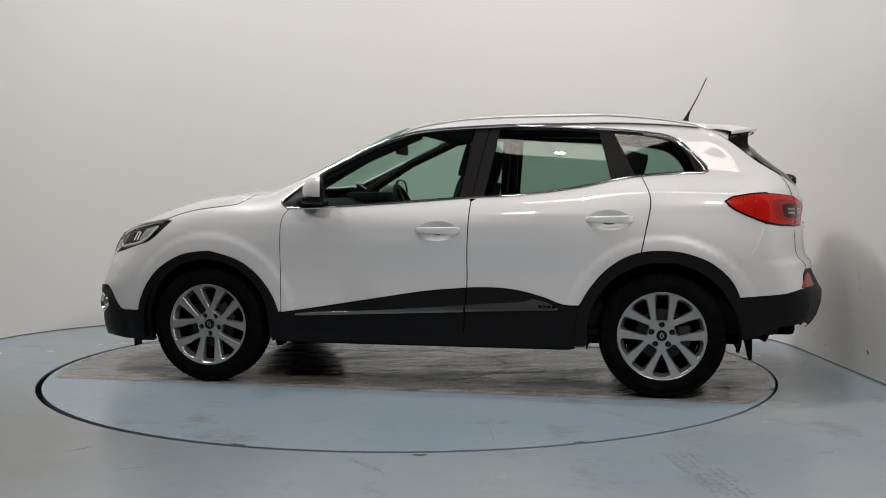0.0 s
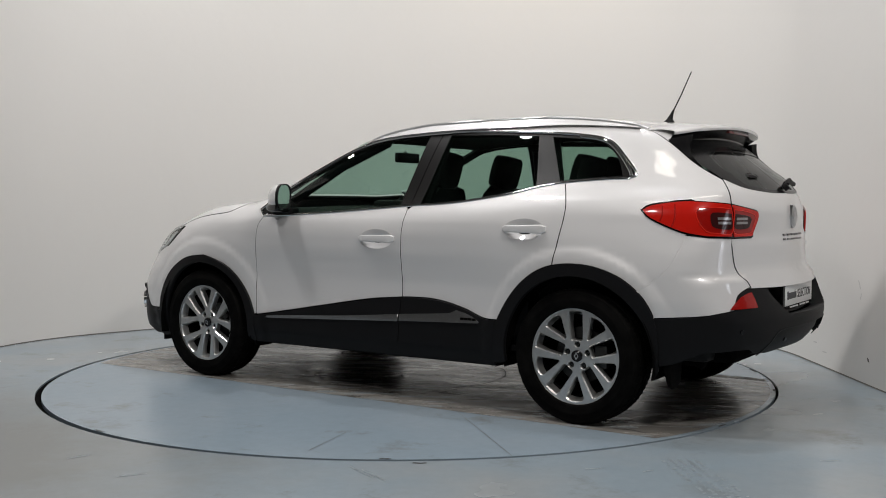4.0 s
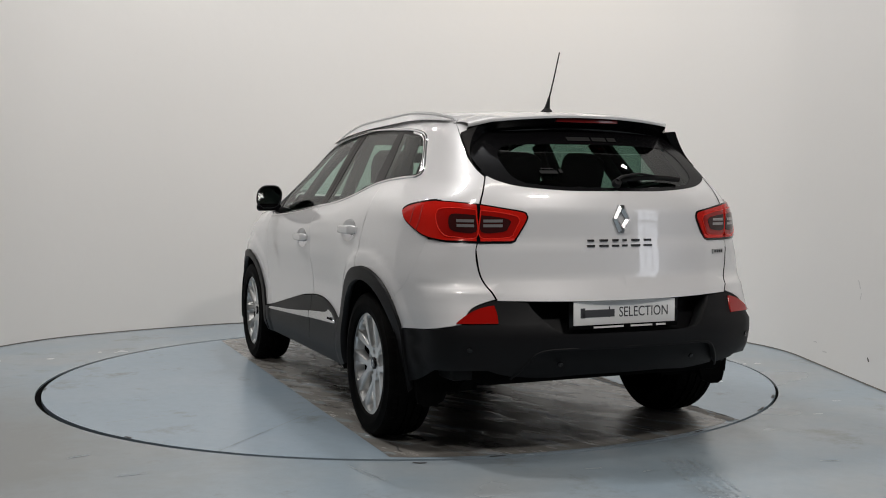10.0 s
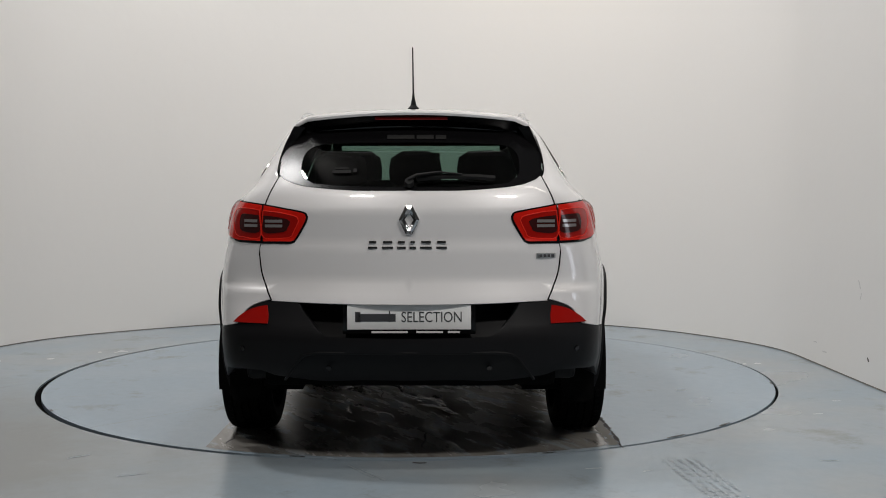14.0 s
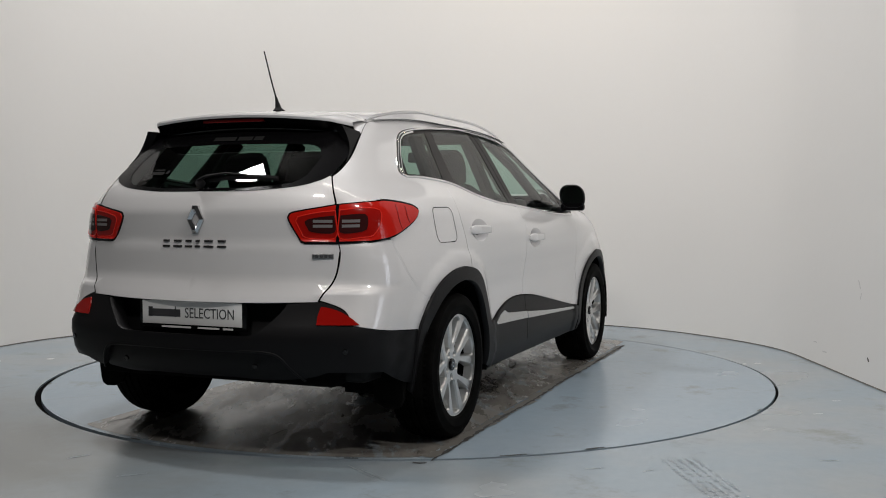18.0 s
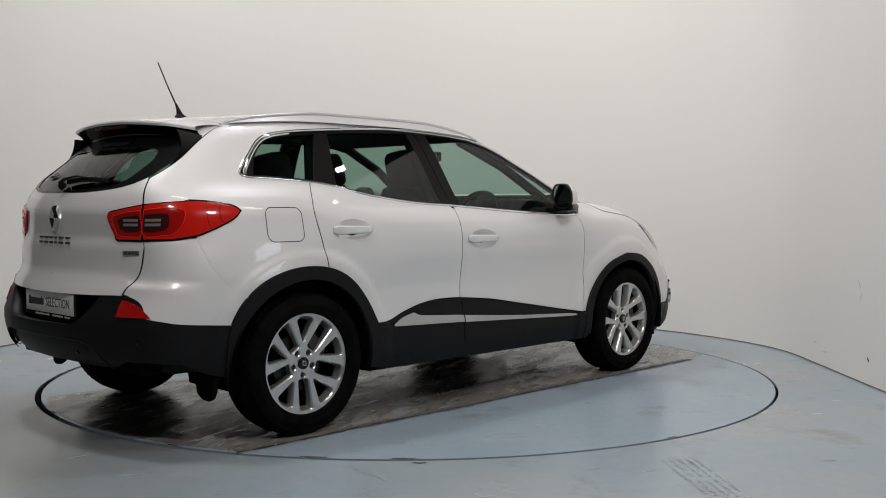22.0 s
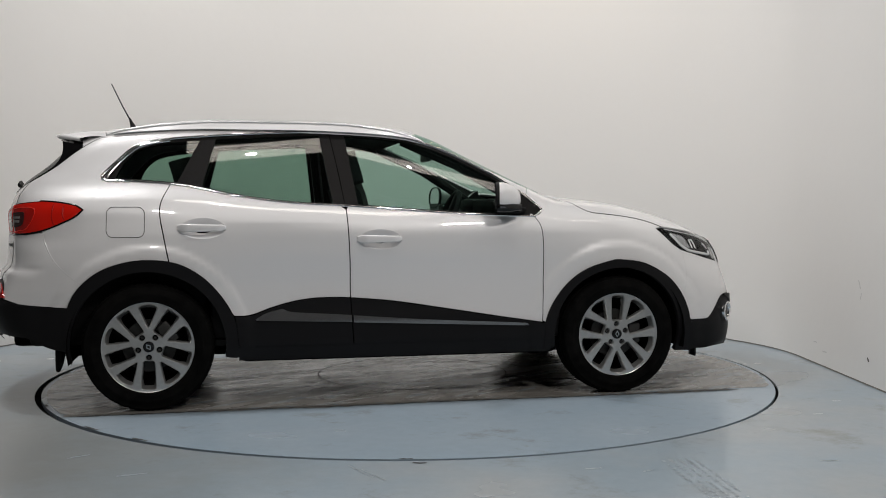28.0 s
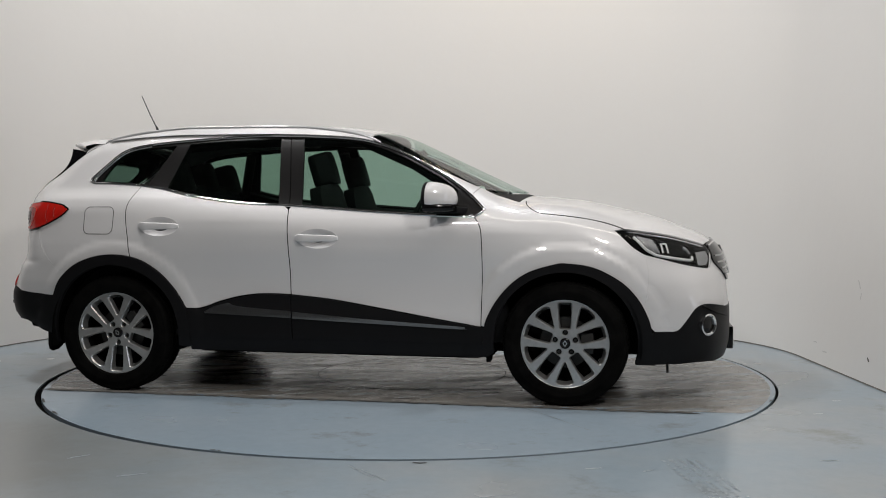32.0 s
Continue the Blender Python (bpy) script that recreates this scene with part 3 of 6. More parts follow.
for k, (a, n) in enumerate(((2.4, 0.05), (0.9, 0.06), (4.1, 0.08), (4.8, 0.05), (5.6, 0.07), (6.1, 0.06), (0.3, 0.10), (0.12, 0.12))):
    strip("edge_chip", [(2.255 * math.cos(a + q), 2.255 * math.sin(a + q)) for q in np.linspace(0, n / 2.2, 9)], 0.011, CRACK, turntable, 0.0021, "", 0.6, 30 + k)

# tyre tracks and scuffs on the fixed floor
MARK = material("faint_rubber_mark", (0.265, 0.312, 0.345), 0.4)
rnd = random.Random(21)
for k in range(5):
    v, f = [], []
    for q in range(46):
        t = q / 46
        if rnd.random() < 0.25 + 0.45 * t:
            continue
        x, y = 1.075 + 0.036 * k + 0.06 * t + rnd.uniform(-0.003, 0.003), -2.31 - 0.78 * t
        w, h = rnd.uniform(0.004, 0.011), rnd.uniform(0.006, 0.012)
        b = len(v)
        v += [(x - w, y - h, 0.0012), (x + w, y - h + 0.004, 0.0012), (x + w, y + h + 0.004, 0.0012), (x - w, y + h, 0.0012)]
        f.append((b, b + 1, b + 2, b + 3))
    tagged(mesh_part("tyre_track", v, f, MARK, None, "faint dark tread marks on the painted floor", smooth=False), category="tyre mark", kind="structure")
for k, (x, y, n, a) in enumerate(((-0.16, -2.55, 0.22, 2.1), (-0.11, -2.6, 0.2, 2.1), (0.72, -2.45, 0.07, 0.2), (0.95, -2.5, 0.05, 0.5), (1.75, -2.35, 0.08, 0.0), (-1.5, -2.2, 0.1, 0.7), (-1.2, -2.5, 0.12, 0.4), (2.1, -1.4, 0.06, 0.3), (2.35, -1.05, 0.05, 0.1))):
    run = [(x + n * t * math.cos(a), y + n * t * math.sin(a)) for t in np.linspace(0, 1, 9)]
    tagged(strip("floor_scuff", run, 0.010, MARK, None, 0.0012, "small dark scuff on the painted floor", 0.8, 95 + k), category="scuff", kind="structure")
tagged(strip("floor_chip", [(0.0, -2.325), (0.03, -2.33), (0.06, -2.328)], 0.022, CRACK, None, 0.0013, "chipped paint at the turntable edge", 0.4, 9), category="chip", kind="structure")

# curved wall
PLAN = bend([(-3.46, 0.0), (-3.42, 0.4), (-3.19, 1.3), (-2.93, 1.8), (-2.57, 2.16), (-2.16, 2.47), (-1.71, 2.74), (-1.0, 3.0),
             (0.0, 3.10), (0.9, 2.95), (1.5, 2.66), (1.95, 2.33), (2.18, 2.10), (2.47, 1.68), (2.69, 1.22), (2.785, 0.80), (2.785, 0.30), (2.77, -0.30), (2.76, -0.80), (2.75, -2.0)], 0.12)


def wall_from(name, plan, height, mat, label):
    p = np.array(plan)
    t = np.gradient(p, axis=0)
    n = np.stack([-t[:, 1], t[:, 0]], 1) / np.linalg.norm(t, axis=1)[:, None]
    back = p + n * 0.15
    k, v = len(p), []
    for q, z in ((p, 0), (p, height), (back, height), (back, 0)):
        v += [(a, b, z) for a, b in q]
    f = []
    for j in range(3):
        f += [(j * k + i, j * k + i + 1, (j + 1) * k + i + 1, (j + 1) * k + i) for i in range(k - 1)]
    ob = mesh_part(name, v, f, mat)
    for poly in ob.data.polygons:
        poly.use_smooth = True
    ob.data.set_sharp_from_angle(angle=0.6)
    return tagged(ob, label, "wall", kind="structure")


JOINT = material("wall_foot_joint", (0.12, 0.115, 0.105), 0.9)
wp = np.array(PLAN)
wt = np.gradient(wp, axis=0)
wn = np.stack([wt[:, 1], -wt[:, 0]], 1) / np.linalg.norm(wt, axis=1)[:, None]
k = len(wp)
v = [(x, y, z) for off, z in ((0.0, 0.008), (0.003, 0.006), (0.005, 0.0012)) for x, y in wp + wn * off]
tagged(mesh_part("wall_joint", v, [(j * k + i, j * k + i + 1, (j + 1) * k + i + 1, (j + 1) * k + i) for j in range(2) for i in range(k - 1)], JOINT), "dirty joint between wall and floor", "joint", kind="structure")
wall_from("wall_curved", PLAN, 3.75, WALL, "smooth white painted curved studio wall")
wall_from("wall_east", bend([(-9.0, 6.0), (9.0, 6.0), (9.0, -15.0)], 0.5), 7.3, HALL, "plain pale hall wall behind the booth")
wall_from("wall_south", bend([(9.0, -15.0), (-9.0, -15.0)], 0.5), 7.3, HALL, "plain pale wall at the back of the hall")
wall_from("wall_west", bend([(-9.0, -15.0), (-9.0, 6.0)], 0.5), 7.3, HALL, "plain pale hall wall")
bm = bmesh.new()
box(bm, -9.2, 9.2, -15.2, 6.2, 7.3, 7.45)
for i in range(6):
    box(bm, -9.0, 9.0, -14.0 + 2.4 * i, -13.86 + 2.4 * i, 7.0, 7.3)
tagged(part("ceiling", bm, CEIL), "pale sheet-metal ceiling with cross beams", "ceiling", kind="structure")
# glazed front of the hall, daylight behind it
DAY = material("daylit_glazing", (0.8, 0.8, 0.8), 0.5, 0.0, **{"Emission Color": (0.86, 0.90, 1.0, 1), "Emission Strength": 3.0})
FRAME = material("dark_glazing_bar", (0.03, 0.03, 0.032), 0.5)
glazing = tagged(new("window_1"), "tall glazed hall front with dark bars", "window", kind="structure")
for i in range(3):
    for k in range(6):
        bm = bmesh.new()
        box(bm, 8.93, 8.95, -6.92 + 0.48 * i, -6.48 + 0.48 * i, 0.15 + 0.60 * k, 0.70 + 0.60 * k)
        part("pane", bm, DAY, glazing)
for i in range(4):
    bm = bmesh.new()
    box(bm, 8.90, 8.97, -6.96 + 0.48 * i, -6.92 + 0.48 * i, 0.1, 3.75)
    part("mullion", bm, FRAME, glazing)
for k in range(7):
    bm = bmesh.new()
    box(bm, 8.91, 8.96, -6.92, -5.52, 0.10 + 0.60 * k, 0.15 + 0.60 * k)
    part("transom", bm, FRAME, glazing)
# small marks on the curved wall
SCUFF = material("wall_scuff", (0.12, 0.11, 0.10), 0.8)
FAINT = material("faint_wall_mark", (0.62, 0.61, 0.60), 0.8)


def wall_mark(y, z, h, w, mat, label, slant=0.0):
    """A thin smear lying on the straight right-hand wall."""
    i = int(np.argmin(np.abs(wp[:, 1] - y) + 10 * (wp[:, 0] < 2)))
    x = float(np.interp(y, wp[len(wp) // 2:, 1][::-1], wp[len(wp) // 2:, 0][::-1])) - 0.002
    rnd = random.Random(int(1000 * (y + z)) + 7)
    n = 14
    pts = [(x, y + 0.5 * w * math.cos(a) * r + slant * h * math.sin(a), z + 0.5 * h * math.sin(a) * r) for a, r in ((2 * math.pi * i / n, rnd.uniform(0.6, 1.0)) for i in range(n))]
    bm = bmesh.new()
    bm.faces.new([bm.verts.new(p) for p in pts])
    tagged(part("wall_scuff", bm, mat), label, "scuff", kind="structure")


wall_mark(-0.58, 0.156, 0.034, 0.030, SCUFF, "small dark chip in the white wall", 0.3)
wall_mark(-0.44, 0.60, 0.09, 0.016, FAINT, "faint grey smear on the white wall", 0.25)
wall_mark(-0.46, 0.53, 0.06, 0.012, FAINT, "faint grey smear on the white wall", -0.2)
wall_mark(0.11, 0.105, 0.012, 0.10, FAINT, "faint grey smear on the white wall")
wall_mark(0.28, 0.15, 0.010, 0.08, FAINT, "faint grey smear on the white wall")
# ---- the car ----
car = tagged(new("car"), "pearl white compact crossover car with black plastic cladding", "car")

# main lines, as (x, z) on the flank, (y, z) on the tail or (x, y) from above
BELT = [(-1.535, 1.23), (-1.418, 1.228), (-1.211, 1.214), (-1.062, 1.193), (-0.911, 1.159), (-0.759, 1.135), (-0.606, 1.116),
        (-0.451, 1.104), (-0.263, 1.095), (0.183, 1.063), (0.509, 1.044), (0.825, 1.033)]
ARC = [(0.874, 1.072), (0.775, 1.164), (0.632, 1.263), (0.535, 1.318), (0.374, 1.400), (0.212, 1.461), (0.048, 1.499), (-0.115, 1.516), (-0.277, 1.522),
       (-0.438, 1.519), (-0.754, 1.504), (-1.063, 1.482), (-1.214, 1.467), (-1.334, 1.447), (-1.41, 1.415), (-1.48, 1.351), (-1.568, 1.255), (-1.535, 1.23)]
B_LINE = [(-0.332, 1.516), (-0.293, 1.298), (-0.263, 1.095), (-0.253, 0.952), (-0.244, 0.765), (-0.241, 0.593), (-0.226, 0.33)]
C_LINE = [(-1.205, 1.214), (-1.249, 1.121), (-1.256, 1.046), (-1.235, 0.926), (-1.21, 0.800)]
A_LINE = [(0.799, 1.05), (0.825, 1.025), (0.851, 0.985), (0.864, 0.915), (0.869, 0.72), (0.863, 0.432)]
R_ARCH = [(-1.745, 0.50), (-1.732, 0.554), (-1.694, 0.634), (-1.637, 0.698), (-1.552, 0.756), (-1.437, 0.795), (-1.323, 0.807), (-1.21, 0.797), (-1.12, 0.766),
          (-1.032, 0.707), (-0.959, 0.63), (-0.901, 0.544), (-0.865, 0.46), (-0.85, 0.33)]
F_ARCH = [(0.872, 0.33)] + [(1.323 + q * math.cos(radians(a)), 0.342 + q * math.sin(radians(a))) for a, q in (
    (167, 0.450), (150.5, 0.4405), (133.4, 0.4365), (116.7, 0.4355), (97.3, 0.4365), (88, 0.438), (69.5, 0.444), (49, 0.453), (33, 0.461), (18.6, 0.467))] + [(1.79, 0.40)]
CLAD_TOP = [(-0.872, 0.498), (-0.781, 0.502), (-0.675, 0.539), (-0.553, 0.571), (-0.431, 0.587), (-0.307, 0.588), (-0.182, 0.580), (0.008, 0.561),
            (0.329, 0.51), (0.659, 0.455), (0.884, 0.421)]


def part_of(run, lo, hi, axis=0):
    """The stretch of a dense run between two values of a coordinate."""
    return [p for p in run if lo <= p[axis] <= hi]


def upto(run, point):
    """A dense run cut at its place nearest to a point, which becomes its end."""
    r = np.array(run)
    i = int(((r - np.array(point)) ** 2).sum(1).argmin())
    return run[:i + 1]


def since(run, point):
    r = np.array(run)
    i = int(((r - np.array(point)) ** 2).sum(1).argmin())
    return run[i:]


belt, arc = bend(BELT), bend(ARC)
b_line, c_line, a_line = bend(B_LINE), bend(C_LINE), bend(A_LINE)
r_arch, f_arch, clad_top = bend(R_ARCH), bend(F_ARCH), bend(CLAD_TOP)
DLO = joined(belt, bend([(0.825, 1.033), (0.874, 1.072)]), arc)
ROOF_EDGE = [(0.86, 0.665), (0.68, 0.65), (0.45, 0.62), (0.2, 0.59), (0.0, 0.577), (-0.4, 0.568), (-0.9, 0.56), (-1.3, 0.548), (-1.56, 0.535)]
roof_edge = bend(ROOF_EDGE)
D_EDGE = [(0.535, 1.478), (0.562, 1.41), (0.580, 1.32), (0.578, 1.25), (0.565, 1.222), (0.597, 1.153), (0.617, 1.095), (0.624, 0.96)]
Q_SEAM = [(-1.86, 0.955), (-1.845, 0.90), (-1.80, 0.81), (-1.73, 0.735), (-1.655, 0.682)]
W = flank

# white panels
def scoop(x0, x1, z):
    """Oval of a handle dish."""
    return [((x0 + x1) / 2 + 0.005 + 0.118 * math.cos(a), z - 0.003 + 0.056 * math.sin(a)) for a in np.linspace(0, 2 * math.pi, 49)[:-1]]


body_side = panel("body_side", joined(
    W(bend([(0.79, 1.15), (0.838, 1.21)])), deck(since(roof_edge, (0.80, 0.66))), stern(bend(D_EDGE)),
    W(bend(Q_SEAM)), W(part_of(upto(since(r_arch, (-1.655, 0.682)), (-1.21, 0.797)), -1.66, -1.20)), W(c_line[::-1]),
    W(upto(belt, (-1.205, 1.214))[::-1]), W(since(arc, (0.79, 1.15))[::-1])), "wrap", PAINT, car,
    "white pressed quarter panel and roof side frame", side=2, spacing=0.024)
rear_door = panel("rear_door", joined(W(since(c_line, (-1.21, 1.3))), W([p for p in since(r_arch, (-1.21, 0.797)) if p[1] > 0.498]), W(bend(CLAD_TOP[:6] + [(-0.24, 0.585)])),
    W([p for p in b_line if 0.585 < p[1] < 1.093][::-1]), W([p for p in belt if -1.205 < p[0] < -0.265][::-1])), "wrap", PAINT, car, side=2, spacing=0.026, holes=[W(scoop(-1.165, -0.912, 0.977))])
front_door = panel("front_door", joined(W([p for p in b_line if 0.585 < p[1] < 1.093]), W(bend([(-0.24, 0.585)] + CLAD_TOP[6:-1] + [(0.862, 0.424)])),
    W(a_line[::-1]), W([p for p in belt if -0.262 < p[0] < 0.79][::-1])), "wrap", PAINT, car, side=2, holes=[W(scoop(-0.205, 0.045, 0.911))])
SHUT = [(1.085, 1.118), (1.102, 1.095), (1.135, 1.072), (1.183, 1.053), (1.331, 1.036), (1.447, 1.019), (1.548, 0.995), (1.637, 0.964)]
HEAD_TOP = [(1.587, 0.797, 0.958), (1.637, 0.767, 0.964), (1.752, 0.714, 0.948), (1.88, 0.629, 0.928), (1.989, 0.542, 0.899), (2.08, 0.449, 0.868)]
HEAD_LOW = [(2.112, 0.455, 0.825), (2.105, 0.535, 0.758), (2.084, 0.582, 0.744), (1.962, 0.703, 0.769), (1.836, 0.769, 0.803), (1.752, 0.801, 0.825), (1.69, 0.812, 0.864), (1.638, 0.808, 0.911), (1.587, 0.797, 0.958)]
GRILLE_LOW = [(2.112, 0.455, 0.825), (2.121, 0.480, 0.777), (2.182, 0.401, 0.712), (2.21, 0.327, 0.668)]
CHIN = [(1.797, 0.827, 0.415), (1.85, 0.82, 0.415), (1.916, 0.805, 0.417), (1.951, 0.793, 0.451), (1.982, 0.779, 0.492), (2.013, 0.762, 0.533), (2.045, 0.739, 0.553), (2.089, 0.697, 0.558), (2.14, 0.61, 0.547), (2.187, 0.505, 0.530)]
WING_SEAM = [(1.752, 0.825), (1.77, 0.70), (1.75, 0.56), (1.745, 0.535)]
fender = panel("front_wing", joined(W(a_line[::-1]), W(bend([(0.799, 1.05), (0.83, 1.035), (0.872, 1.075), (0.79, 1.15)])), W(bend([(0.79, 1.15), (0.838, 1.21)])),
    deck(bend([(0.86, 0.665), (0.93, 0.66)])), deck(bend([(0.99, 0.655), (1.05, 0.675)])), W(bend(SHUT)), bend(to_wrap(HEAD_TOP[:2]))[::-1], bend(to_wrap(HEAD_LOW[5:]))[::-1], W(bend(WING_SEAM)),
    W([p for p in f_arch if p[0] < 1.74 and p[1] > 0.424][::-1])), "wrap", PAINT, car, side=2, gap=0.002, spacing=0.024)


def panel_both(name, outline, way, mat, parent, label="", **more):
    p, faces, n = cut(outline, way, **more)
    k, m = len(p), np.array([1, -1, 1])
    return mesh_part(name, np.vstack([p, p * m]), faces + [tuple(i + k for i in f[::-1]) for f in faces], mat, parent, label, np.vstack([n, n * m]))


S_FRONT, S_BACK = XF + RHO * math.pi / 2, XR - RHO * math.pi / 2
front_bumper = panel_both("front_bumper", joined(W(bend(WING_SEAM)), W([p for p in f_arch if p[0] > 1.75 and p[1] > 0.42]),
    bend(to_wrap(CHIN)), bow(bend([(0.505, 0.530), (0.02, 0.53)])), [(S_FRONT, 0.53), (S_FRONT, 0.655)], bow(bend([(0.02, 0.655), (0.2, 0.658), (0.327, 0.668)])),
    bend(to_wrap(GRILLE_LOW))[::-1], bend(to_wrap(HEAD_LOW[:6]))), "wrap", PAINT, car, gap=0.0)
ribbon("seam_fill", W(bend(WING_SEAM)), "wrap", 0.012, 0.0012, PAINT, fender, side=2, offset=-0.0016)
rear_bumper = panel("rear_bumper_corner", joined(W(bend(Q_SEAM)), W(upto(since(r_arch, (-1.732, 0.554)), (-1.655, 0.682))[::-1]),
    W(bend([(-1.732, 0.556), (-1.90, 0.568), (-1.985, 0.578)])), stern(bend([(0.725, 0.60), (0.68, 0.666), (0.60, 0.699), (0.578, 0.702)])),
    stern(bend([(0.578, 0.702), (0.625, 0.801), (0.64, 0.895), (0.628, 0.955)]))), "wrap", PAINT, car, "white upper rear bumper corner", side=2, spacing=0.024)
hatch = panel_both("tailgate", joined([(S_BACK, 1.16)], stern(bend([(0.02, 1.158), (0.24, 1.160), (0.44, 1.178), (0.53, 1.205), (0.556, 1.223)])), stern(bend(D_EDGE[4:])),
    stern(bend([(0.624, 0.96), (0.64, 0.895), (0.625, 0.801), (0.578, 0.700)])), stern(bend([(0.578, 0.700), (0.3, 0.694), (0.02, 0.692)])), [(S_BACK, 0.692)]), "wrap", PAINT, car, "white tailgate", gap=0.0)
ye = pch([p[0] for p in ROOF_EDGE][::-1], [p[1] for p in ROOF_EDGE][::-1])
left = [np.array(p) for p in roof_edge if p[0] < 0.16]
roof = panel("roof", joined(left, bend([(-1.56, 0.535), (-1.60, 0.3), (-1.61, 0.0), (-1.60, -0.3), (-1.56, -0.535)]), [p * [1, -1] for p in left[::-1]],
    bend([(0.155, -0.585), (0.20, -0.3), (0.215, 0.0), (0.20, 0.3), (0.155, 0.585)])), "top", PAINT, car, "white steel roof")
hood_l = joined(bend([(1.05, 0.675), (1.085, 0.725), (1.135, 0.785), (1.183, 0.806), (1.331, 0.805), (1.447, 0.791), (1.548, 0.775), (1.637, 0.766)]), bend([p[:2] for p in HEAD_TOP[1:]]))
hood = panel("bonnet", joined(hood_l, bend([(2.08, 0.449), (2.125, 0.25), (2.14, 0.0), (2.125, -0.25), (2.08, -0.449)]), [p * [1, -1] for p in hood_l[::-1]],
    bend([(1.05, -0.675), (1.085, -0.3), (1.10, 0.0), (1.085, 0.3), (1.05, 0.675)])), "top", PAINT, car, "white bonnet")
ws_l = [np.array(p) for p in roof_edge if p[0] > 0.17] 
windscreen = panel("windscreen", joined(ws_l, bend([(0.17, 0.585), (0.215, 0.3), (0.23, 0.0), (0.215, -0.3), (0.17, -0.585)]), [p * [1, -1] for p in ws_l[::-1]],
    bend([(0.86, -0.665), (0.98, -0.4), (1.03, 0.0), (0.98, 0.4), (0.86, 0.665)])), "top", GLASS, car, "green-tinted windscreen", thick=0.004)
cowl = panel("cowl", joined(bend([(0.865, 0.66), (0.985, 0.4), (1.035, 0.0), (0.985, -0.4), (0.865, -0.66)]), bend([(1.04, -0.67), (1.08, -0.3), (1.095, 0.0), (1.08, 0.3), (1.04, 0.67)])),
    "top", TRIM, car, "black plastic scuttle", offset=-0.01)
rear_window = panel_both("rear_window", joined([(S_BACK, 1.162)], stern(bend([(0.02, 1.16), (0.24, 1.162), (0.44, 1.180), (0.53, 1.207), (0.556, 1.225)])),
    stern(bend([(0.565, 1.232), (0.572, 1.32), (0.555, 1.405), (0.52, 1.46)])), stern(bend([(0.52, 1.46), (0.3, 1.478), (0.02, 1.484)])), [(S_BACK, 1.484)]), "wrap", REARGLASS, car, "dark tinted rear window", gap=0.0, thick=0.004, even="tail")

# black lower cladding
RECESS = [(0.455, 0.688), (0.44, 0.66), (0.385, 0.600), (0.345, 0.568), (0.30, 0.560)]
VALANCE = [(0.50, 0.385), (0.47, 0.44), (0.435, 0.48), (0.38, 0.494), (0.30, 0.497), (0.02, 0.498)]
bump_black = panel_both("rear_bumper_lower", joined(W(upto(since(r_arch, (-1.75, 0.45)), (-1.732, 0.554))), W(bend([(-1.732, 0.554), (-1.90, 0.566), (-1.985, 0.576)])),
    stern(bend([(0.725, 0.60), (0.68, 0.664), (0.60, 0.697), (0.578, 0.698), (0.455, 0.690)])), stern(bend(RECESS)), stern(bend([(0.30, 0.560), (0.02, 0.558)])), [(S_BACK, 0.558), (S_BACK, 0.498)],
    stern(bend(VALANCE[::-1])), stern(bend([(0.50, 0.385), (0.56, 0.39), (0.62, 0.41)])), W(bend([(-1.95, 0.40), (-1.83, 0.345), (-1.75, 0.325)]))), "wrap", CLAD, car, "textured black lower rear bumper", gap=0.0, offset=0.003, thick=0.075)
panel_both("rear_valance", joined(stern(bend([(0.52, 0.37)] + VALANCE[1:])), [(S_BACK, 0.499), (S_BACK, 0.355)], stern(bend([(0.02, 0.355), (0.2, 0.355), (0.36, 0.345), (0.52, 0.36)]))),
    "wrap", CLAD, bump_black, "black lower valance", gap=0.0, offset=-0.022)
panel_both("plate_recess", joined(stern(bend([(0.47, 0.70), (0.45, 0.64), (0.40, 0.585), (0.32, 0.55), (0.02, 0.545)])), [(S_BACK, 0.545), (S_BACK, 0.70)], stern(bend([(0.02, 0.70), (0.47, 0.70)]))),
    "wrap", CLAD, bump_black, "black number plate recess", gap=0.0, offset=-0.095, thick=0)
ribbon("seam_fill", W(bend(Q_SEAM)), "wrap", 0.014, 0.0012, PAINT, body_side, side=2, offset=-0.0022)
fb = panel_both("front_bumper_lower", joined(W(bend([(1.795, 0.36), (1.797, 0.413)])), bend([q - np.array((0, 0.002)) for q in to_wrap(CHIN)]), bow(bend([(0.505, 0.528), (0.02, 0.528)])),
    [(S_FRONT, 0.528), (S_FRONT, 0.245)], bow(bend([(0.03, 0.245), (0.4, 0.24), (0.62, 0.235)])), W(bend([(1.92, 0.232), (1.78, 0.23)]))), "wrap", CLAD, car, "textured black lower front bumper", gap=0.0, offset=0.003)


def circle(cx, cz, r, a0, a1, n=40):
    return [np.array((cx + r * math.cos(radians(a0 + (a1 - a0) * i / n)), cz + r * math.sin(radians(a0 + (a1 - a0) * i / n)))) for i in range(n + 1)]


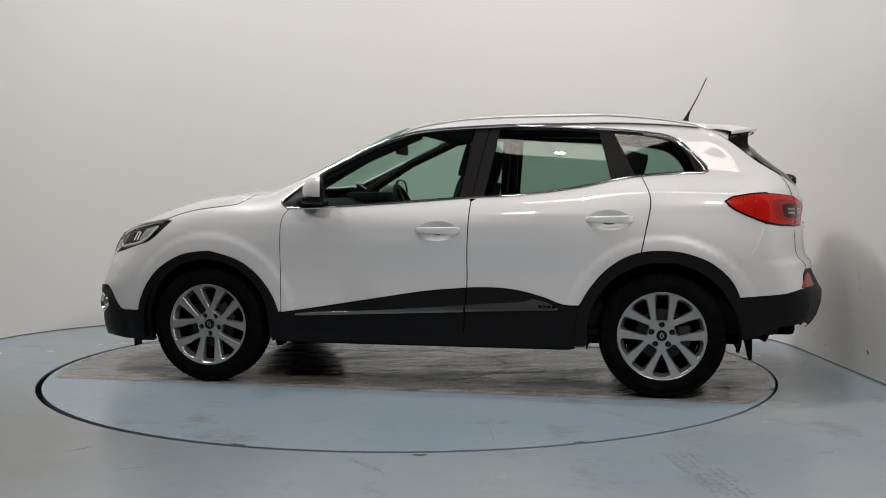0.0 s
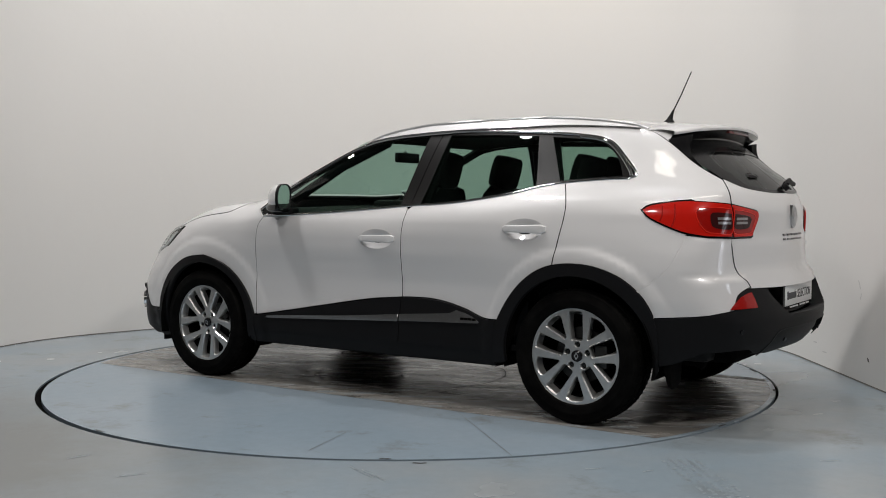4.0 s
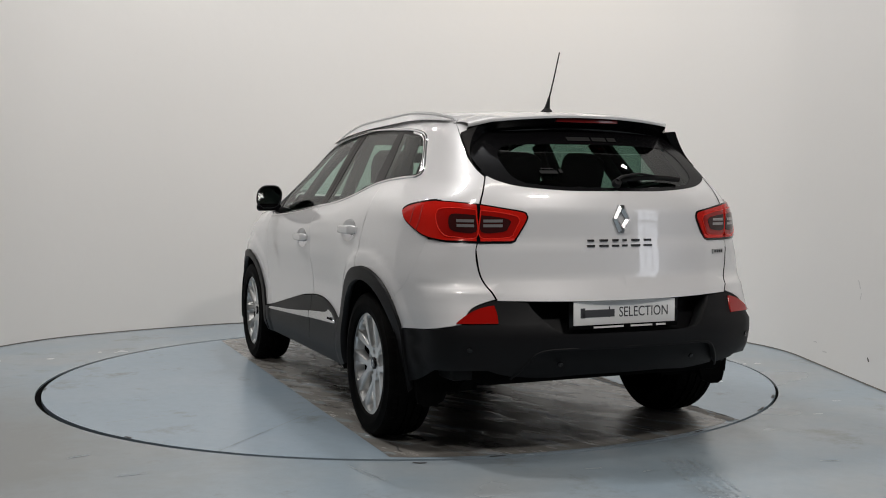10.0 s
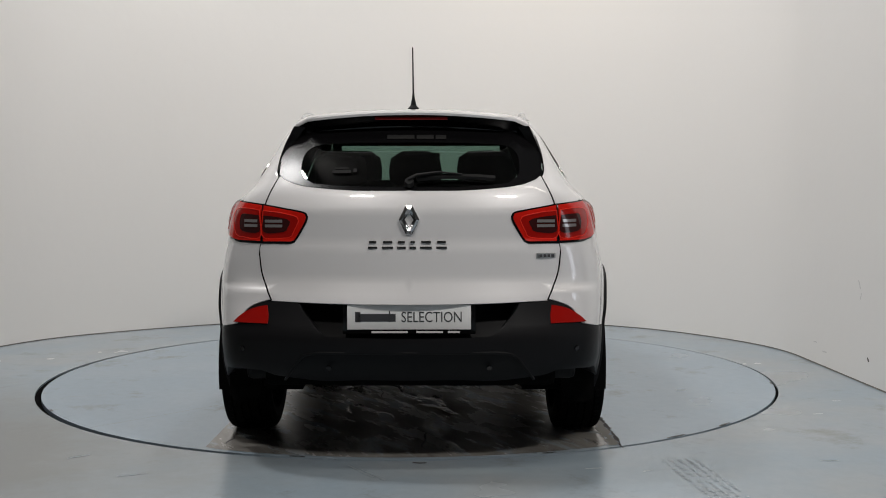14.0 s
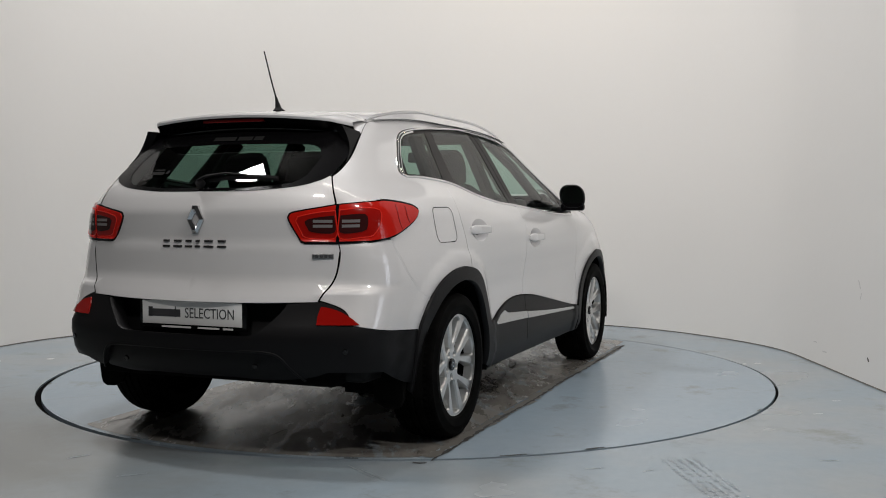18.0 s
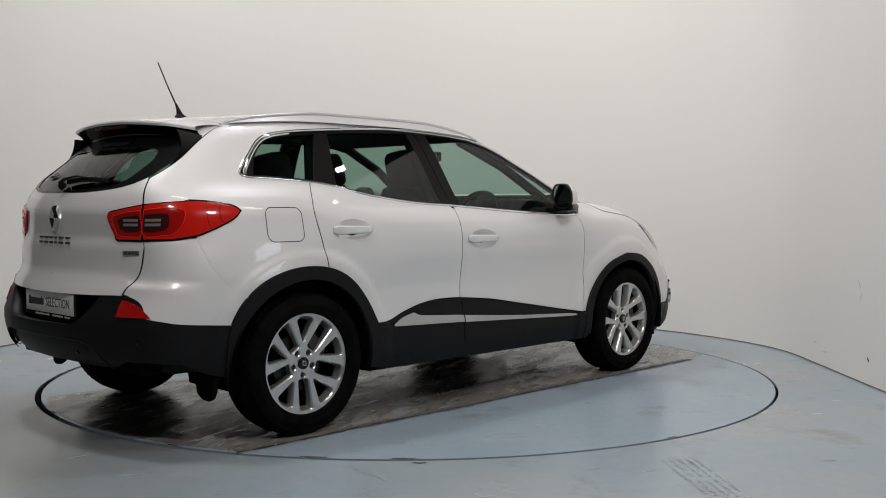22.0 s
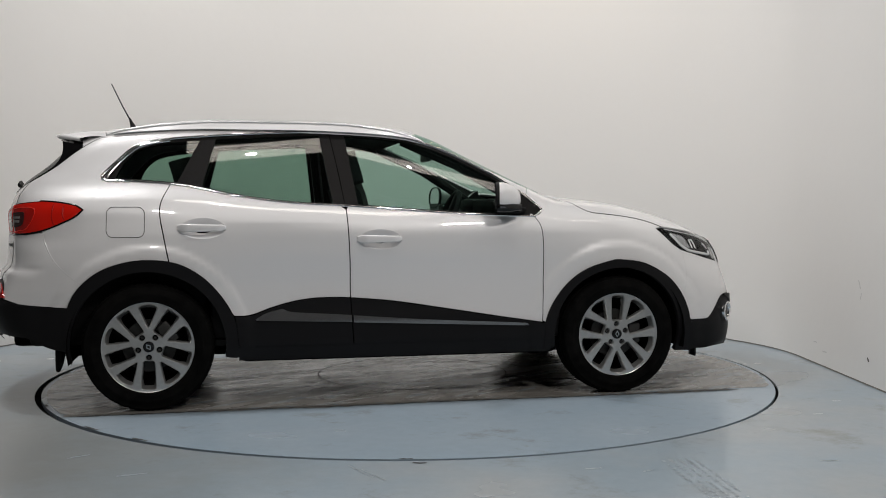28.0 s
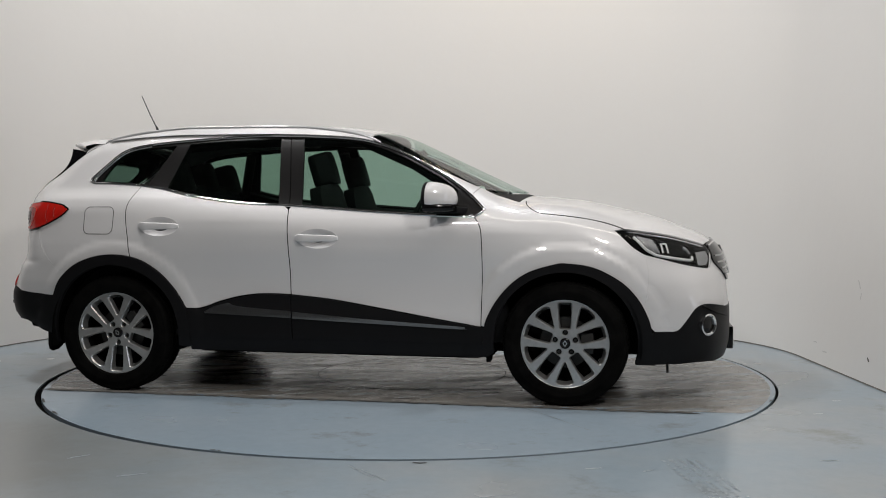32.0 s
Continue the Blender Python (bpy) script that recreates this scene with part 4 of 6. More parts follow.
WHEEL_X, WHEEL_Z = 1.323, 0.342
panel("wheel_arch_trim", joined(W(f_arch), W(bend([(1.79, 0.40), (1.805, 0.40), (1.805, 0.23)])), W(circle(WHEEL_X, WHEEL_Z, 0.392, -16, 188)), W(bend([(0.90, 0.265), (0.872, 0.265), (0.872, 0.33)]))),
      "wrap", CLAD, car, side=2, offset=0.014, thick=0.03, gap=0.0)
panel("wheel_arch_trim", joined(W(r_arch), W(bend([(-0.85, 0.33), (-0.85, 0.28), (-0.90, 0.28)])), W(circle(-WHEEL_X, WHEEL_Z, 0.405, -8, 192)), W(bend([(-1.74, 0.29), (-1.75, 0.40), (-1.745, 0.50)]))),
      "wrap", CLAD, car, side=2, offset=0.014, thick=0.03, gap=0.0)
panel("rear_door_cladding", joined(W(bend(CLAD_TOP[:6] + [(-0.241, 0.585)])), W([p for p in b_line if p[1] < 0.585]), W(bend([(-0.226, 0.33), (-0.85, 0.33), (-0.86, 0.44), (-0.872, 0.498)][:2])), W(bend([(-0.85, 0.33), (-0.862, 0.44), (-0.872, 0.498)]))),
      "wrap", CLAD, rear_door, side=2, offset=0.012, thick=0.02)
panel("front_door_cladding", joined(W(bend([(-0.241, 0.585)] + CLAD_TOP[6:])), W(bend([(0.884, 0.421), (0.872, 0.33)])), W(bend([(0.872, 0.33), (-0.226, 0.33)])), W([p for p in b_line if p[1] < 0.585][::-1])),
      "wrap", CLAD, front_door, side=2, offset=0.012, thick=0.02)
panel("sill", joined(W(bend([(0.874, 0.332), (-0.85, 0.332)])), W(bend([(-0.85, 0.258), (0.874, 0.258)]))), "wrap", CLAD, car, side=2, offset=0.009, thick=0.02, gap=0)

# side glass and its black surround
glass_f = joined(W(bend([(-0.19, 1.105), (0.183, 1.078), (0.509, 1.058), (0.70, 1.05)])), W(bend([(0.70, 1.05), (0.715, 1.185)])), W([p for p in bend([(0.715, 1.185), (0.62, 1.25), (0.525, 1.303), (0.37, 1.383), (0.21, 1.444), (0.04, 1.482), (-0.12, 1.498), (-0.245, 1.502)])]), W(bend([(-0.245, 1.502), (-0.19, 1.105)])))
glass_r = joined(W(bend([(-1.04, 1.203), (-0.90, 1.172), (-0.75, 1.147), (-0.60, 1.128), (-0.45, 1.116), (-0.33, 1.11)])), W(bend([(-0.33, 1.11), (-0.39, 1.50)])), W(bend([(-0.39, 1.50), (-0.75, 1.487), (-0.965, 1.472)])), W(bend([(-0.965, 1.472), (-1.04, 1.203)])))
glass_q = joined(W(bend([(-1.50, 1.245), (-1.40, 1.243), (-1.17, 1.226)])), W(bend([(-1.17, 1.226), (-1.05, 1.465)])), W(bend([(-1.05, 1.465), (-1.21, 1.449), (-1.32, 1.43), (-1.39, 1.40), (-1.455, 1.335), (-1.50, 1.245)])))
surround = panel("window_surround", W(DLO), "wrap", PILLAR, car, "black window frames and pillars", side=2, offset=-0.006, thick=0.02, holes=[glass_f, glass_r, glass_q], gap=0.001)
for n, g in (("front_side_window", glass_f), ("rear_side_window", glass_r), ("quarter_window", glass_q)):
    panel(n, g, "wrap", GLASS if g is glass_f else SIDEGLASS, surround, side=2, offset=-0.008, thick=0.004, gap=-0.004, even=True)
ribbon("chrome_window_line", W(DLO), "wrap", 0.013, 0.006, CHROME, car, "thin chrome window line", side=2, closed=True)
ribbon("chrome_corner", W(bend([(-1.214, 1.459), (-1.325, 1.439), (-1.399, 1.408), (-1.468, 1.346), (-1.538, 1.262), (-1.545, 1.245)])), "wrap", 0.017, 0.006, CHROME, car, "broad chrome corner of the quarter window", side=2, offset=-0.001)

# dark inner skins behind the shut lines
panel("inner_skin", joined(W(bend([(-1.30, 1.19), (-1.0, 1.15), (-0.5, 1.08), (0.2, 1.04), (0.82, 1.01)])), W(bend([(0.88, 1.0), (0.89, 0.26)])), W(bend([(0.89, 0.26), (-0.86, 0.26)])), W(bend([(-0.86, 0.26), (-0.9, 0.55), (-1.0, 0.68), (-1.3, 0.82)]))),
      "wrap", SEAM, car, side=2, offset=-0.02, thick=0, spacing=0.1)

# black ribbons along the shut lines, painting in the shade of the gaps
for nm, run in (("door_gap_shade", a_line), ("door_gap_shade", [p for p in b_line if p[1] < 1.085]), ("door_gap_shade", c_line)):
    ribbon(nm, W(run), "wrap", 0.013, 0.001, SEAM, body_side, side=2, offset=-0.0035)
ribbon("pillar_gap", W([p for p in b_line if p[1] > 1.10]), "wrap", 0.005, 0.0006, SEAM, surround, side=2, offset=-0.0055)
ribbon("tailgate_gap_shade", stern(bend(D_EDGE[4:7] + [(0.626, 1.02), (0.634, 0.945)])) + stern(bend([(0.64, 0.895), (0.625, 0.801), (0.578, 0.701)])), "wrap", 0.0065, 0.0006, SEAM, hatch, side=2, offset=0.0006)
ribbon("bonnet_gap_shade", W(bend(SHUT)), "wrap", 0.006, 0.0006, SEAM, hood, side=2, offset=0.0004)
ribbon("roof_seam", stern(bend(D_EDGE[:5])), "wrap", 0.007, 0.0006, SEAM, body_side, side=2, offset=0.0004)
# dark trim along the window sills inside the doors
panel("sill_trim", joined(W([p + np.array((0, 0.014)) for p in belt if -1.48 < p[0] < 0.80]), W([p - np.array((0, 0.07)) for p in belt if -1.48 < p[0] < 0.80][::-1])), "wrap", TRIM, car, "dark window sill trim", side=2, offset=-0.04, thick=0.03, gap=0, spacing=0.06)
ribbon("valance_lip", stern(bend([(0.52, 0.37)] + VALANCE[1:-1])) + [(S_BACK, 0.498)], "wrap", 0.012, 0.003, CLAD, bump_black, "moulded lip of the lower bumper", side=2, offset=0.003)
# ---- lamps and tail details ----
lens_out = joined(W(bend([(-1.655, 1.073), (-1.69, 1.092), (-1.788, 1.108), (-1.87, 1.114)])), stern(bend([(0.745, 1.112), (0.628, 1.098)])),
                  stern(bend([(0.628, 1.098), (0.63, 1.02), (0.634, 0.943)])), stern(bend([(0.634, 0.943), (0.74, 0.947)])), W(bend([(-1.93, 0.951), (-1.832, 0.975), (-1.70, 1.034), (-1.655, 1.073)])))
lens_in = joined(stern(bend([(0.618, 1.097), (0.54, 1.083), (0.46, 1.069), (0.438, 1.062), (0.432, 1.049)])), stern(bend([(0.432, 1.049), (0.438, 1.028), (0.475, 0.964), (0.485, 0.947), (0.50, 0.942)])),
                 stern(bend([(0.50, 0.942), (0.622, 0.942)])), stern(bend([(0.622, 0.942), (0.62, 1.02), (0.618, 1.097)])))
BRIGHTRED = material("bright_red_guide", (0.66, 0.02, 0.010), 0.3, 0.0, **{"Specular IOR Level": 0.1, "Coat Weight": 0.2})
LENSDARK = material("smoked_lens", (0.035, 0.008, 0.008), 0.06, 0.0, **{"Specular IOR Level": 0.2, "Coat Weight": 0.25})
LENSWHITE = material("clear_reverse_lens", (0.27, 0.25, 0.25), 0.12, 0.3, **{"Coat Weight": 1.0})
for outline, nm in ((lens_out, "tail_lamp"), (lens_in, "tailgate_lamp")):
    base = panel(nm, inset(outline, -0.006), "wrap", GLOSSBLACK, car, "tail lamp with red lens", side=2, offset=0.004, thick=0.012, gap=0, spacing=0.03)
    panel("red_lens", outline, "wrap", RED, base, "glossy red lens", side=2, offset=0.010, thick=0.008, gap=0.001, spacing=0.025)
    outer_side = nm == "tail_lamp"
    ring = (stern(bend([(0.634, 1.076), (0.70, 1.083), (0.752, 1.075), (0.762, 1.02), (0.745, 0.972), (0.71, 0.964), (0.634, 0.963), (0.634, 1.076)]))[:-1] if outer_side else
            stern(bend([(0.618, 1.074), (0.54, 1.066), (0.47, 1.050), (0.462, 1.035), (0.485, 0.985), (0.505, 0.963), (0.618, 0.963), (0.618, 1.074)]))[:-1])
    dark = (stern(bend([(0.637, 1.056), (0.70, 1.061), (0.722, 1.053), (0.727, 1.01), (0.712, 0.988), (0.637, 0.986), (0.637, 1.056)]))[:-1] if outer_side else
            stern(bend([(0.615, 1.056), (0.56, 1.050), (0.51, 1.040), (0.498, 1.030), (0.510, 1.003), (0.527, 0.987), (0.615, 0.986), (0.615, 1.056)]))[:-1])
    panel("inner_lens", ring, "wrap", DEEPRED, base, "deep red inner lens", side=2, offset=0.0115, thick=0.003, gap=0, spacing=0.03)
    ribbon("light_guide", ring, "wrap", 0.005, 0.0016, BRIGHTRED, base, "bright red light guide", side=2, closed=True, offset=0.0110)
    panel("smoked_inset", dark, "wrap", LENSDARK, base, "dark smoked inset", side=2, offset=0.0135, thick=0.003, gap=0, spacing=0.03)
    for z0, z1 in ((1.026, 1.038), (1.006, 1.018)):
        bar = stern(bend([(0.643, z0), (0.702, z0)])) + stern(bend([(0.702, z1), (0.643, z1)])) if outer_side else stern(bend([(0.532, z0), (0.608, z0)])) + stern(bend([(0.608, z1), (0.532, z1)]))
        panel("clear_bar", joined(bar), "wrap", LENSWHITE, base, "clear reversing lens bar", side=2, offset=0.0155, thick=0.003, gap=0, spacing=0.02)
    if outer_side:
        ribbon("lens_top_strip", W(bend([(-1.66, 1.078), (-1.69, 1.095), (-1.788, 1.111), (-1.87, 1.117)])), "wrap", 0.010, 0.003, GLOSSBLACK, base, "black upper edge of the lamp", side=2, offset=0.009)
        for run in ([(-1.745, 1.090), (-1.752, 1.050), (-1.742, 1.022)], [(-1.800, 1.098), (-1.808, 1.040), (-1.796, 0.992)]):
            ribbon("lens_step", W(bend(run)), "wrap", 0.006, 0.0012, DEEPRED, base, "darker step inside the red lens", side=2, offset=0.0105)
panel("rear_reflector", joined(stern(bend([(0.745, 0.604), (0.715, 0.632), (0.67, 0.660), (0.62, 0.676), (0.592, 0.680)])), stern(bend([(0.592, 0.680), (0.585, 0.64), (0.586, 0.605)])), stern(bend([(0.586, 0.605), (0.745, 0.604)]))),
      "wrap", DEEPRED, bump_black, "red rear fog lamp", side=2, offset=0.009, thick=0.008, gap=0.001, spacing=0.025)
# rear window: black printed border, spoiler, wiper, third brake light
panel_both("window_print", joined([(S_BACK, 1.372)], stern(bend([(0.02, 1.372), (0.30, 1.368), (0.42, 1.358), (0.465, 1.32), (0.470, 1.26), (0.455, 1.218), (0.41, 1.190)])), stern(bend([(0.41, 1.190), (0.24, 1.175), (0.02, 1.172)])), [(S_BACK, 1.172), (S_BACK, 1.161)],
    stern(bend([(0.02, 1.159), (0.24, 1.161), (0.44, 1.179), (0.53, 1.206), (0.556, 1.224)])), stern(bend([(0.565, 1.231), (0.573, 1.32), (0.556, 1.405), (0.52, 1.46)])), stern(bend([(0.52, 1.46), (0.3, 1.478), (0.02, 1.484)])), [(S_BACK, 1.484)]),
    "wrap", FINBLACK, rear_window, "black printed glass border", gap=0.0, offset=0.002, thick=0.0, even="tail")


def spoiler_form():
    """Tailgate spoiler: white top, black underside."""
    ys = np.linspace(-1, 1, 41)
    top, low = [], []
    for k in ys:
        y0, y1 = 0.545 * k, 0.50 * k + 0.030 * k * abs(k) ** 7
        a = abs(k)
        tip = -1.872 + 0.075 * a ** 3 + 0.10 * max(0, a - 0.88) / 0.12
        start = -1.60 + 0.04 * a * a
        zt = 1.512 - 0.030 * a * a - 0.012 * max(0, a - 0.9) / 0.1
        zs = float(on_skin([(start, y0)], "top")[0, 2]) + 0.001
        row = []
        for u in np.linspace(0, 1, 9):
            row.append((start + (tip - start) * u, y0 + (y1 - y0) * u, zs + (zt - zs) * u + 0.008 * math.sin(math.pi * u)))
        row += [(tip - 0.004, y1, zt - 0.008), (tip, y1, zt - 0.018)]
        top.append(row)
        low.append([(tip, y1, zt - 0.018), (tip + 0.015, y1, zt - 0.024), (-1.79 + 0.06 * a ** 3, y1, zt - 0.060), (-1.775 + 0.05 * a ** 3, y1, zt - 0.10)])
    for nm, rows, mat, lab in (("spoiler", top, PAINT, "white roof spoiler"), ("spoiler_underside", low, GLOSSBLACK, "black spoiler underside")):
        n = len(rows[0])
        v = [p for r in rows for p in r]
        f = [(i * n + j, i * n + j + 1, (i + 1) * n + j + 1, (i + 1) * n + j) for i in range(len(rows) - 1) for j in range(n - 1)]
        ob = mesh_part(nm, v, f, mat, car if nm == "spoiler" else spoiler_top, lab)
        bm = bmesh.new()
        bm.from_mesh(ob.data)
        bmesh.ops.recalc_face_normals(bm, faces=bm.faces)
        bm.to_mesh(ob.data)
        bm.free()
        ob.data.set_sharp_from_angle(angle=0.7)
        if nm == "spoiler":
            spoiler_top = ob
    return spoiler_top


spoiler = spoiler_form()
for s in (1, -1):
    # blade beside the window that carries the spoiler's line down to the pillar
    tip = np.array((-1.785, 0.520, 1.452))
    rows = []
    first = on_skin([(0.556, 1.425)], "tail")[0]
    for u in np.linspace(0, 1, 13):
        a = on_skin([(0.556 + 0.022 * u, 1.425 - 0.14 * u)], "tail")[0]
        o = a + (tip - first) * (1 - u) ** 2.6 + np.array((-0.008, 0, 0))
        rows.append([(a[0] + 0.01, s * (a[1] + 0.004), a[2]), (o[0], s * (o[1] + 0.004), o[2]), (o[0] + 0.015, s * (o[1] - 0.045 * (1 - u)), o[2] - 0.004), (a[0] + 0.01, s * (a[1] - 0.02 - 0.05 * (1 - u)), a[2])])
    bm = bmesh.new()
    rg = [[bm.verts.new(p) for p in r] for r in rows]
    for r0, r1 in zip(rg, rg[1:]):
        for i in range(4):
            bm.faces.new((r0[i], r0[(i + 1) % 4], r1[(i + 1) % 4], r1[i]))
    part("spoiler_blade", bm, FINBLACK, spoiler, "black side blade of the spoiler", 40)
panel("spoiler_corner", joined(stern(bend([(0.36, 1.492), (0.46, 1.487), (0.537, 1.478)])), stern(bend([(0.537, 1.478), (0.560, 1.418)])), stern(bend([(0.560, 1.418), (0.515, 1.445), (0.44, 1.464), (0.36, 1.470)])), stern(bend([(0.36, 1.470), (0.36, 1.492)]))),
      "wrap", PAINT, spoiler, "white outer corner of the spoiler", side=2, offset=0.004, thick=0.008, gap=0, spacing=0.03)
REDDARK = material("dark_red_lens", (0.16, 0.008, 0.008), 0.1)
bm = bmesh.new()
box(bm, -1.856, -1.83, -0.16, 0.16, 1.474, 1.488, 0.003)
part("third_brake_light", bm, REDDARK, spoiler, "dark red high-level brake light")
GREYPRINT = material("grey_print", (0.022, 0.022, 0.022), 0.9, 0.0, **{"Specular IOR Level": 0.05})
bm = bmesh.new()
for a, b in ((0.105, -0.015), (-0.025, -0.10), (-0.108, -0.155)):
    pts = [on_skin([(y, z)], "tail")[0] + np.array((-0.006, 0, 0.003)) for y, z in ((a, 1.388), (b, 1.388), (b, 1.406), (a, 1.406))]
    bm.faces.new([bm.verts.new(p) for p in pts])
part("window_lettering", bm, GREYPRINT, rear_window, "grey dealer lettering as bars")
bm = bmesh.new()
for a, b, z0, z1 in ((0.33, 0.25, 1.232, 1.246), (0.32, 0.26, 1.252, 1.257), (0.24, 0.225, 1.236, 1.252)):
    pts = [on_skin([(y, z)], "tail")[0] + np.array((-0.006, 0, 0.003)) for y, z in ((a, z0), (b, z0), (b, z1), (a, z1))]
    bm.faces.new([bm.verts.new(p) for p in pts])
part("window_sticker", bm, GREYPRINT, rear_window, "small grey sticker lettering")
# wiper
piv = on_skin([(0.0, 1.175)], "tail")[0]
bm = lathe([(0.0, 0.0), (0.020, 0.0), (0.021, 0.008), (0.017, 0.024), (0.0, 0.027)], 20, "z")
bmesh.ops.transform(bm, matrix=Matrix.Translation(piv + np.array((0.0, 0, 0.012))) @ pose(0, 0, 0, 0, -55, 0), verts=bm.verts)
wiper = part("rear_wiper", bm, TRIM, car, "black rear wiper")
arm = [on_skin([(y, z)], "tail")[0] + np.array((-h, 0, h * 0.8)) for y, z, h in ((0.005, 1.186, 0.026), (-0.03, 1.200, 0.030), (-0.12, 1.213, 0.030), (-0.22, 1.211, 0.022))]
part("arm", tube(arm, [0.012, 0.012, 0.009, 0.006], 8, 0.55), TRIM, wiper)
blade = [on_skin([(y, 1.200 + 0.01 * k)], "tail")[0] + np.array((-0.014, 0, 0.01)) for k, y in ((0, -0.03), (0.8, -0.12), (1, -0.2), (0.8, -0.28), (0.2, -0.36))]
part("blade", tube(blade, 0.008, 6, 1.6), TRIM, wiper)
# plate
PX = -2.172
bm = bmesh.new()
box(bm, PX - 0.006, PX + 0.012, -0.275, 0.275, 0.567, 0.692, 0.006)
holder = part("plate_holder", bm, GLOSSBLACK, bump_black, "black number plate holder")
bm = bmesh.new()
box(bm, PX - 0.0105, PX - 0.0065, -0.255, 0.255, 0.587, 0.688, 0.0015)
rear_plate = part("number_plate", bm, PLATE, holder, "white dealer show plate")
INK = material("dark_ink", (0.05, 0.05, 0.055), 0.5)


def words(name, body, size, m, mat, parent, squeeze=1.0):
    c = bpy.data.curves.new(name, "FONT")
    c.body, c.size, c.align_x, c.align_y, c.extrude, c.resolution_u = body, size, "LEFT", "BOTTOM_BASELINE", 0.0006, 3
    tmp = bpy.data.objects.new(name, c)
    scene.collection.objects.link(tmp)
    me = bpy.data.meshes.new_from_object(tmp.evaluated_get(bpy.context.evaluated_depsgraph_get()))
    bpy.data.objects.remove(tmp)
    me.transform(m @ Matrix.Diagonal((squeeze, 1, 1, 1)))
    me.materials.clear()
    me.materials.append(mat)
    ob = new(name, me)
    ob.parent = parent
    return ob


PLATE_FACE = Matrix(((0, 0, -1, PX - 0.0112), (-1, 0, 0, 0), (0, 1, 0, 0), (0, 0, 0, 1)))
words("plate_word", "SELECTION", 0.062, PLATE_FACE @ Matrix.Translation((-0.033, 0.618, 0)), INK, rear_plate, 0.80)
bm = bmesh.new()
box(bm, PX - 0.0118, PX - 0.0108, 0.055, 0.215, 0.620, 0.652)
box(bm, PX - 0.0118, PX - 0.0108, 0.20, 0.222, 0.618, 0.660)
box(bm, PX - 0.0118, PX - 0.0108, 0.078, 0.083, 0.618, 0.664)
part("plate_bar", bm, INK, rear_plate, "dark bar standing for a word")
bm = bmesh.new()
for a, b in ((0.155, 0.005), (-0.03, -0.14), (-0.16, -0.21)):
    box(bm, PX - 0.0075, PX - 0.0058, b, a, 0.572, 0.580)
part("holder_bar", bm, PLATE, holder, "small white print as bars")
# badge and letters
BADGE = material("dark_chrome", (0.55, 0.55, 0.56), 0.12, 1.0)
LETTER = material("smoked_chrome", (0.16, 0.16, 0.165), 0.15, 0.9)


def diamond(cx, z0, z1, half, hole, depth, top_half):
    """A cut-off lozenge frame standing on the tailgate."""
    bm = bmesh.new()
    zm = (z0 + z1) / 2
    out = [(top_half, z1), (half, zm), (top_half, z0), (-top_half, z0), (-half, zm), (-top_half, z1)]
    inn = [(0.0, zm + (z1 - zm) * hole), (half * hole * 0.85, zm), (0.0, zm - (zm - z0) * hole), (0.0, zm - (zm - z0) * hole), (-half * hole * 0.85, zm), (0.0, zm + (z1 - zm) * hole)]
    ring = lambda pts, x: [bm.verts.new((x, y, z)) for y, z in pts]
    mid = [((a[0] + b[0]) / 2, (a[1] + b[1]) / 2) for a, b in zip(out, inn)]
    rings = [ring(out, cx + 0.02), ring(out, cx), ring(mid, cx - depth), ring(inn, cx), ring(inn, cx + 0.02)]
    for a, b in zip(rings, rings[1:]):
        for i in range(6):
            j = (i + 1) % 6
            bm.faces.new((a[i], a[j], b[j], b[i]))
    bmesh.ops.remove_doubles(bm, verts=bm.verts, dist=1e-5)
    return bm


part("badge", diamond(-2.148, 0.978, 1.098, 0.043, 0.5, 0.012, 0.013), BADGE, car, "chrome lozenge badge", 5)
letters = [(0.170, 0.132), (0.112, 0.066), (0.050, 0.014), (-0.002, -0.028), (-0.046, -0.094), (-0.112, -0.156)]
for i, (a, b) in enumerate(letters):
    bm = bmesh.new()
    lx = float(on_skin([((a + b) / 2, 0.935)], "tail")[0, 0])
    box(bm, lx - 0.005, lx + 0.01, b, a, 0.918, 0.9275, 0.001)
    box(bm, lx - 0.005, lx + 0.01, b + 0.004, a - 0.004, 0.941, 0.951, 0.001)
    part("badge_bar", bm, LETTER, car, "chrome model lettering as plain bars", 5)
bm = bmesh.new()
ex = float(on_skin([(-0.575, 0.885)], "tail")[0, 0])
box(bm, -0.004, 0.02, -0.045, 0.045, -0.011, 0.011, 0.002)
bmesh.ops.transform(bm, matrix=Matrix.Translation((ex, -0.575, 0.885)) @ pose(0, 0, 0, 0, 0, 23), verts=bm.verts)
eco = part("tailgate_badge", bm, SATIN, car, "small silver badge with dark bars", 5)
bm = bmesh.new()
for y in (-0.03, -0.012, 0.006, 0.026):
    box(bm, -0.0055, -0.003, y - 0.006, y + 0.006, -0.006, 0.006)
bmesh.ops.transform(bm, matrix=Matrix.Translation((ex, -0.575, 0.885)) @ pose(0, 0, 0, 0, 0, 23), verts=bm.verts)
part("badge_print", bm, INK, eco)
# parking sensors
for y in (0.33, -0.33, 0.70, -0.70):
    q = on_skin([(y, 0.43 if abs(y) < 0.5 else 0.50)], "tail")[0]
    n = normals_at(q[None])[0]
    bm = lathe([(0.0, 0.0), (0.009, 0.0), (0.0115, -0.002), (0.0115, -0.008)], 14, "z")
    bmesh.ops.transform(bm, matrix=Matrix.Translation(q + n * (0.001 if abs(y) < 0.5 else 0.007)) @ Vector((0, 0, 1)).rotation_difference(Vector(n)).to_matrix().to_4x4(), verts=bm.verts)
    part("parking_sensor", bm, GLOSSBLACK, bump_black)
